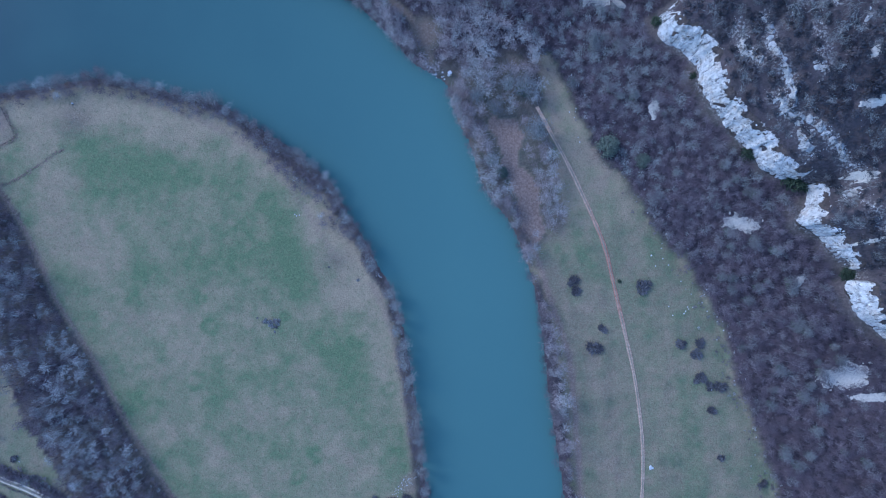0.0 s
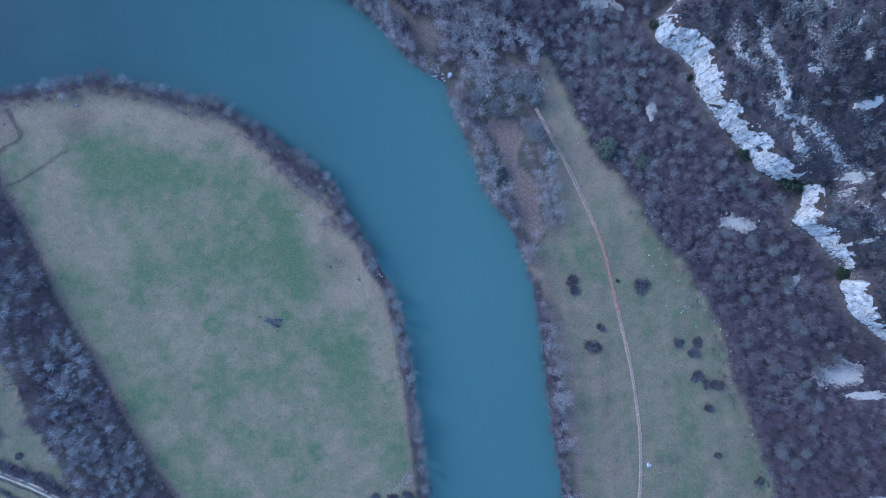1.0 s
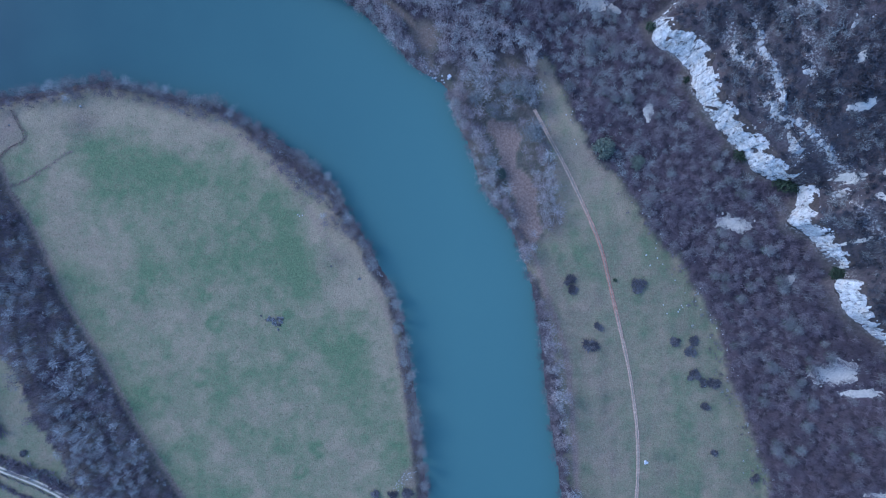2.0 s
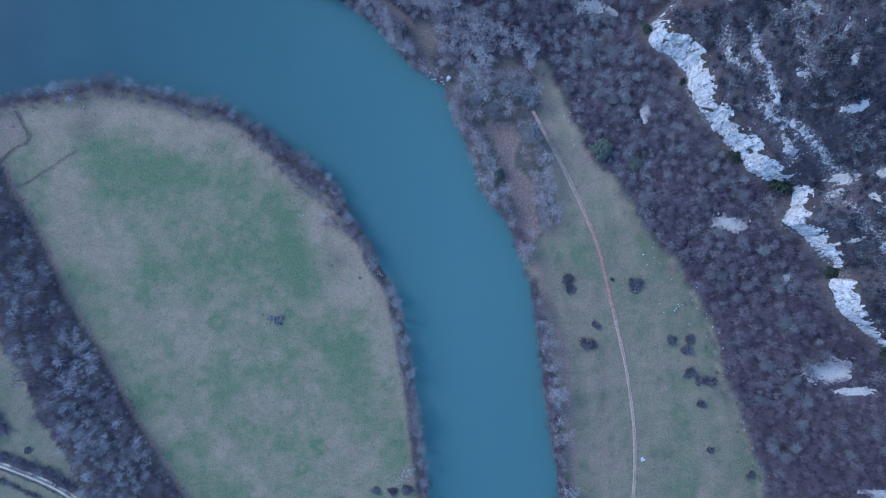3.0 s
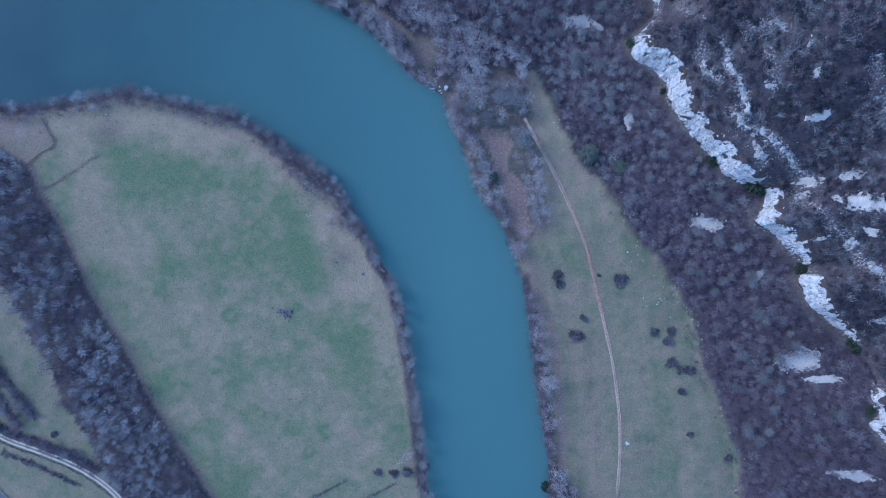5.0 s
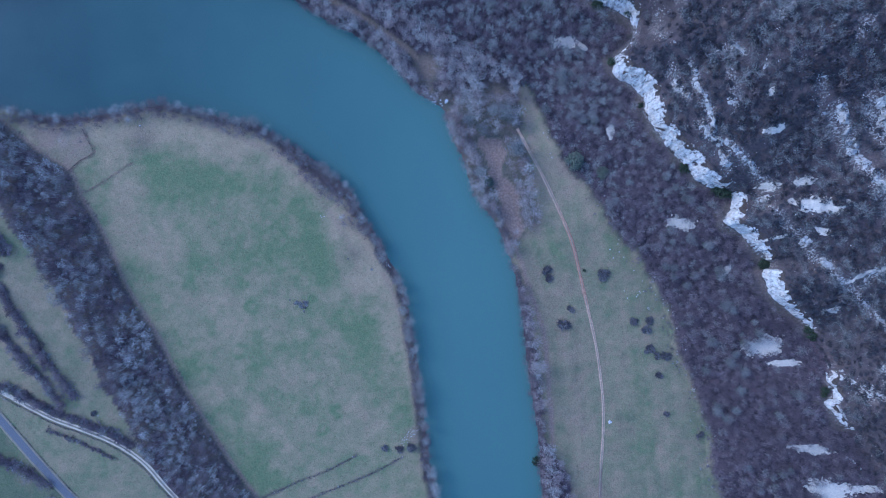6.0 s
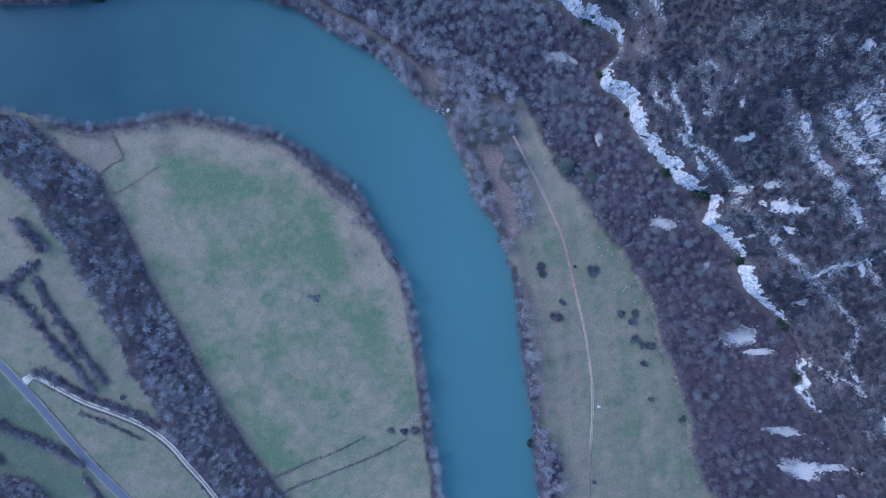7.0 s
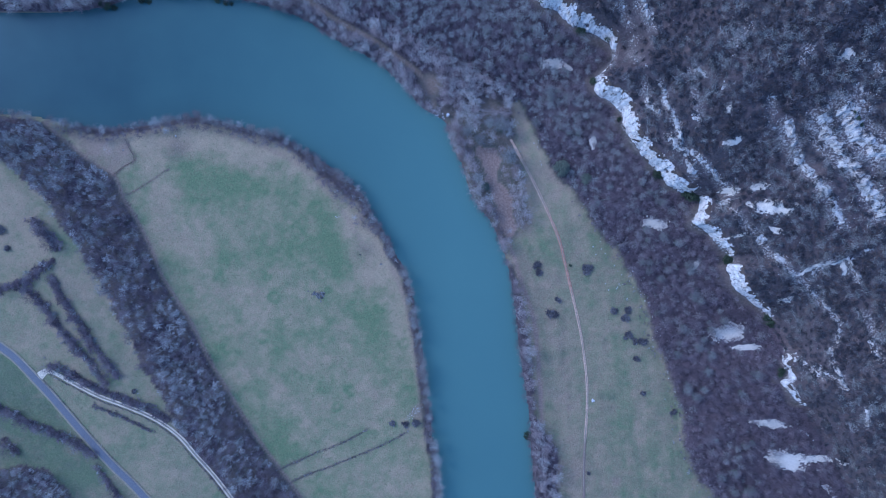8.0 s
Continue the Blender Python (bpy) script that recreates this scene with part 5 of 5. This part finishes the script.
def hedge(label, gap, wide, *points):
    xy = spaced(points, gap, 0.5 * wide)
    xy = xy[waves(xy[:, 0], xy[:, 1], 9, 61, 2) > -0.8]
    size = wide * (0.35 + 0.95 * RNG.uniform(0, 1, len(xy)) ** 1.3)
    tone = np.clip(RNG.normal(size=len(xy)) * 0.25 + 0.43, 0.05, 1)
    ob = build_wood("hedge", label, BUSHES if wide < 1.5 else BUSHES * 2 + BANK_WOOD, xy[:, 0], xy[:, 1], size, tone, 1.0 if wide < 1.5 else 0.8, "")
    return tagged(ob, category="hedge", group="field hedges")


for words, breadth, line in HEDGES:
    hedge(words, 0.5, breadth, *line)
hedge("low dark hedge in the pasture", 0.6, 1.3, (-252.3, -119.3), (-233.9, -125.7), (-208.4, -137.8))
hedge("low dark growth in the ditch beside the gravel lane", 0.45, 0.55, *aside(GRAVEL[2:], -2.6))
hedge("low dark growth on the road's verge", 0.5, 0.6, *aside(ROAD[4:9], 3.3))
hedge("low dark hedge on a ditch across the field", 0.6, 0.65, *FIELD_DITCHES[0])
hedge("low dark hedge on a ditch across the field", 0.6, 0.65, *FIELD_DITCHES[1])


def cliff_scrub():
    """Dark growth that hangs on the ledges of the cliff."""
    spot = FACE[RNG.integers(0, len(FACE), 1300)]
    spot = spot[(waves(spot[:, 0], spot[:, 1] + 0.7 * spot[:, 2], 7, 63, 2) > 0.28) & (spot[:, 2] > terrain(spot[:, 0], spot[:, 1]) - 0.2)]
    build_wood("cliff_scrub", "dark scrub on the ledges of the limestone cliff", BUSHES, spot[:, 0], spot[:, 1], RNG.uniform(0.25, 0.7, len(spot)), np.clip(RNG.normal(size=len(spot)) * 0.15 + 0.25, 0, 1), 0.7, mat=SCRUB_TWIGS, z=spot[:, 2] - 0.1)


cliff_scrub()


def edge_scrub():
    """Low growth where the meadow runs into the wood."""
    xy = spaced(FOREST_EDGE[2:], 0.7, 4.4) + (2.6, 1.5)
    size = RNG.uniform(0.4, 1.5, len(xy)) * RNG.uniform(0.6, 1.0, len(xy))
    build_wood("edge_scrub", "low leafless scrub along the wood's edge", BUSHES, xy[:, 0], xy[:, 1], size, np.clip(RNG.normal(size=len(xy)) * 0.2 + 0.60, 0.05, 1))


edge_scrub()

# bushes that stand alone: x, y, radius
MEADOW_BUSHES = [
    (68.3, -16.4, 6.8), (69.6, -21.8, 6), (79.1, -52.5, 8.5), (104, -20, 8.5), (123.3, -50.3, 6), (132.4, -49.1, 6), (131.5, -54, 6.8),
    (134, -67.1, 6), (138.5, -71.6, 5.1), (143.9, -72, 6.8), (131.6, -69.2, 3.4), (139.4, -84.3, 5.1), (144.3, -109.3, 4.2), (165.6, -122.3, 5.1),
    (84, -42.3, 5.1), (105.5, -168.1, 3.4),
]
FIELD_BUSHES = [
    (-37.5, -133.1, 6.8), (-27.2, -133.5, 6.8), (-18.5, -132.6, 8.5), (-9.5, -130.5, 6.8), (-98.4, -36.7, 1.6), (-60.6, -9.6, 1.7), (-45.4, -16.4, 2.4),
    (-222.2, -108.9, 5.1), (-319.3, 7.3, 8.5), (-315.5, -6, 6.8), (-323.7, -16.7, 6.8), (-196.2, 76.3, 1.7), (-235.2, 66.7, 1.7),
]
for _ in range(14):
    FIELD_BUSHES.append((-90.5 + RNG.normal() * 2.8, -39 + RNG.normal() * 1.9, RNG.uniform(1.8, 3.8)))
for x, y, wide in MEADOW_BUSHES + [(a, b, 0.8 * w) for a, b, w in FIELD_BUSHES]:
    kinds = GREY_SHRUBS if wide < 3.3 and RNG.uniform() < 0.75 else SHRUBS
    plant("bush", any_of(kinds), x, y, 0.37 * wide, "leafless grey bush standing alone in the grass", "bush", "single bushes", ("stem", "crown"))
    for k in range(3):
        t = RNG.uniform(0, 6.28)
        plant("bush", any_of(kinds), x + 0.28 * wide * math.cos(t), y + 0.28 * wide * math.sin(t), 0.30 * wide, "small leafless bush beside a larger one", "bush", "single bushes", ("stem", "crown"))

# the shrubs at the CAVES are added to stand for the dark of the holes
GREEN_SHRUBS = [
    (146.1, 45.7, 6.9), (164.9, 32.8, 6.9), (168.4, 31.2, 8), (171.8, 30.4, 7), (194.6, -11.6, 6.9), (193, -13, 5.8), (220.4, -50.9, 6.9), (222.3, -54.9, 6.9),
    (226, -86.6, 5), (225.4, -89, 4), (102.7, 109.1, 5.8), (120.3, 83.4, 3.7), (112.2, 138, 5.8), (93.8, 143.2, 6.9), (230.5, 71.3, 2.8),
    (232.8, 68.1, 3), (235.2, 64.7, 2.8), (92, -17.1, 2.3), (67.3, 164.3, 6.9), (63, -142.3, 6.9),
]
for x, y, wide in GREEN_SHRUBS:
    plant("evergreen_shrub", any_of(EVERGREENS), x, y, 0.42 * wide, "dark green evergreen shrub", "shrub", "evergreen shrubs", ("stem", "crown"))

IVY_TREES = []
for _ in range(4):
    (wood, crown), (stems, leaves) = bare_tree(RNG, 1.7, 1.0, 22, 36, 6, 2.2, 0.9), leafy_shrub(RNG, 1.65, 0.5, 40, 14, 0.32)
    IVY_TREES.append(tuple(mesh_of(name, *shape, [mat]) for name, shape, mat in (("trunk", wood, PALE_BARK), ("crown", crown, LICHEN_TWIGS), ("ivy", leaves, IVY_LEAVES))))
for x, y, wide in IVY:
    plant("ivy_clad_tree", any_of(IVY_TREES), x, y, wide, "broad leafless tree with pale limbs and ivy on its trunk", "tree", "ivy-clad trees", ("trunk", "crown", "ivy"))
spots = RNG.uniform((30, -185), (225, 175), (700, 2))
low, edge, rock = lie(spots[:, 0], spots[:, 1])[1:]
spots = spots[(edge > 6) & (rock < -9) & (scree_share(spots[:, 0], spots[:, 1]) < -0.6)]
for x, y in spots[:70]:
    plant("ivy_clad_tree", any_of(IVY_TREES), x, y, RNG.uniform(1.9, 3.6), "grey-green lichened tree in the violet-brown wood", "tree", "ivy-clad trees", ("trunk", "crown", "ivy"))
BROAD_EVERGREENS = plant_kinds(lambda: leafy_shrub(RNG, 1.3, 0.9, 70, 26, 0.45), ("trunk", "crown"), (BARK, DULL_LEAVES), 3)
for x, y, wide in DARK_CROWNS:
    plant("evergreen_tree", any_of(BROAD_EVERGREENS), x, y, wide, "broad dark green evergreen tree at the wood's edge", "tree", "evergreen trees", ("trunk", "crown"))

FAR_GREENS = [
    (-252.9, 175, 4), (-247.9, 172.9, 5), (-243.7, 172.5, 4), (-222.9, 178.3, 5), (-217.8, 177.1, 4), (-166.9, 177.9, 4), (-161, 176.2, 4),
    (-156.9, 175.4, 3),
]
for x, y, wide in FAR_GREENS:
    plant("evergreen_shrub", any_of(EVERGREENS), x, y, 0.55 * wide, "dark green ivy-clad growth on the far river bank", "shrub", "evergreen shrubs", ("stem", "crown"))


# ---- stones, fence, hut ----
def boulder_mesh(seed):
    rng = np.random.default_rng(seed)
    bm = bmesh.new()
    bmesh.ops.create_icosphere(bm, subdivisions=2, radius=1.0)
    for v in bm.verts:
        d = noise.cell_vector(v.co * 1.6 + Vector((seed, 0, 0))) * 0.16 + noise.noise_vector(v.co * 1.1 + Vector((seed * 3.1, 0, 0))) * 0.35
        v.co = (v.co + d) * 0.9
        v.co.z = max(v.co.z * 0.7, -0.3)
    me = bpy.data.meshes.new("boulder")
    bm.to_mesh(me)
    bm.free()
    me.materials.append(WHITE_STONE)
    return me


STONE_SHAPES = [boulder_mesh(k) for k in range(6)]


def boulder(x, y, size, label, group):
    ob = new("boulder", any_of([(m,) for m in STONE_SHAPES])[0])
    ob.matrix_basis = Matrix.LocRotScale((x, y, max(float(terrain(np.array([x]), np.array([y]))[0]), -0.2) + 0.1 * size), Euler((0, 0, RNG.uniform(0, 6.28))), (size * RNG.uniform(0.8, 1.3), size, size * 0.8))
    return tagged(ob, label, "boulder", group)


MEADOW_STONES = [
    (70, 57.9), (70.9, 55.4), (65.5, 71), (68, 68.2), (105.8, 18.6), (110.3, 14.5), (115.6, 7.5),
    (113.1, 0.1), (119.3, -34.7), (125.9, -32.6), (129.5, -30.5), (125.1, -33.8), (117.3, -30.2), (136.9, -32.6),
    (141.8, -35.4), (142.2, -37.9), (145.1, -42.4), (147.9, -45.6), (108.2, -3.6), (116.8, -8.5), (162.3, -97.9),
    (139.4, -73.5), (136.1, -21.1), (123.4, -17), (114, -5.2), (128.7, -23.6), (150, -53.8), (153.3, -64),
    (170.5, -141.2), (75.8, -142.9), (150.8, -68.5), (134.4, -28.1), (32.6, 104.3), (-2, 118.3),
]
for x, y in MEADOW_STONES:
    boulder(x, y, RNG.uniform(0.26, 0.46), "white limestone boulder in the short grass", "boulders in the meadow")
    if RNG.uniform() < 0.5:
        boulder(x + RNG.normal() * 2.2, y + RNG.normal() * 2.2, RNG.uniform(0.2, 0.35), "small white limestone boulder in the grass", "boulders in the meadow")
for x, y in RUBBLE * 4:
    boulder(x + RNG.normal() * 0.9, y + RNG.normal() * 0.9, RNG.uniform(0.12, 0.34), "pale rubble stone by the old landing", "rubble stones")
SHORE_STONES = [
    (-9, 96.7), (-6.1, 91.7), (-4.8, 92.5), (-3.6, 91.3), (-2.3, 92.1), (-1.1, 90.9), (0.1, 92.1),
    (-6.9, 93.4), (-4.4, 90.5), (-8.2, 95), (1.4, 90.5),
]
for x, y in SHORE_STONES:
    for _ in range(2):
        boulder(x + RNG.normal() * 0.8 + 0.6, y + RNG.normal() * 0.8 + 0.8, RNG.uniform(0.25, 0.6), "pale stone on the river shore", "shore stones")
for dx, dy, size in ((0, 0, 1.0), (0.9, -0.5, 0.7), (-0.3, -1.0, 0.65)):
    boulder(108.8 + dx, -114.5 + dy, size, "large white boulder beside the earth track", "white boulders by the track")


boulder(-196.7, 77, 0.5, "single white boulder in the straw-coloured field", "boulders in the field")
for dx, dy in ((0, 0), (1.6, 0.4), (-0.9, 0.8)):
    boulder(-77.8 + dx, 17.4 + dy, 0.35, "small pale stone in the field", "boulders in the field")
DEBRIS = [
    (-220.8, -107.5), (-219.9, -110.4), (-222.2, -109.2),
]
for x, y in DEBRIS:
    boulder(x, y, RNG.uniform(0.3, 0.5), "pale stone lying in the rough pasture", "stones in the pasture")


def box(bm, cx, cy, cz, sx, sy, sz, bevel=0.02):
    made = bmesh.ops.create_cube(bm, size=1.0)["verts"]
    for v in made:
        v.co = Vector((v.co.x * sx + cx, v.co.y * sy + cy, v.co.z * sz + cz))
    edges = list({e for v in made for e in v.link_edges})
    bmesh.ops.bevel(bm, geom=edges, offset=bevel, segments=1, affect="EDGES")


def part(name, bm, mat, parent, label=""):
    me = bpy.data.meshes.new(name)
    bm.to_mesh(me)
    bm.free()
    me.materials.append(mat)
    ob = new(name, me)
    ob.parent = parent
    return tagged(ob, label)


def build_hut(x, y):
    hut = new("hut")
    hut.matrix_basis = pose(x, y, float(terrain(np.array([x]), np.array([y]))[0]) - 0.1, 0, 0, 38)
    for name, args, mat in (
        ("wall", (0, 0, 1.0, 1.5, 1.5, 2.0), WHITE_PAINT), ("roof", (0, 0, 2.08, 1.9, 1.9, 0.16), WHITE_PAINT),
        ("door", (0, -0.77, 0.95, 0.75, 0.06, 1.8), FENCE_WOOD), ("step", (0, -1.05, 0.1, 0.9, 0.5, 0.2), GRAVEL_WHITE),
    ):
        bm = bmesh.new()
        box(bm, *args)
        part(name, bm, mat, hut)
    return tagged(hut, "small white flat-roofed hut on the river shore", "hut")


build_hut(*HUT)


def build_fence(points):
    fence = new("fence")
    x0, y0 = points[0]
    fence.location = (x0, y0, 0)
    line = soft_line(points, 2.5)
    z = terrain(line[:, 0], line[:, 1])
    bm = bmesh.new()
    box(bm, 0, 0, 0.6, 0.14, 0.14, 1.5)
    me = bpy.data.meshes.new("post")
    bm.to_mesh(me)
    bm.free()
    me.materials.append(FENCE_WOOD)
    for (x, y), h in zip(line, z):
        p = new("post", me)
        p.parent, p.location = fence, (x - x0, y - y0, h)
    for up in (0.55, 1.1):
        v, f = tube(np.stack([line[:, 0] - x0, line[:, 1] - y0, z + up], -1), [0.05] * len(line), 5)
        new("rail", mesh_of("rail", v, f, [FENCE_WOOD])).parent = fence
    return tagged(fence, "weathered wooden fence round a small paddock", "fence")


build_fence(FENCE)
for points, gap, wide, label in (
    (FENCE, 0.6, 0.5, "low russet brambles along the paddock fence"),
    (DITCH, 0.8, 0.55, "low russet brambles in a field ditch"),
    (WEST_WOOD[4:17], 0.8, 0.38, "russet brambles along the edge of the wood"),
):
    xy = spaced(points, gap, 0.55) + (0.6, 0.2)
    ob = build_wood("bramble_thicket", label, BUSHES, xy[:, 0], xy[:, 1], wide * RNG.uniform(0.5, 1.3, len(xy)), np.full(len(xy), 0.3), 0.7, "", BRAMBLE)
    tagged(ob, category="bramble", group="bramble thickets")
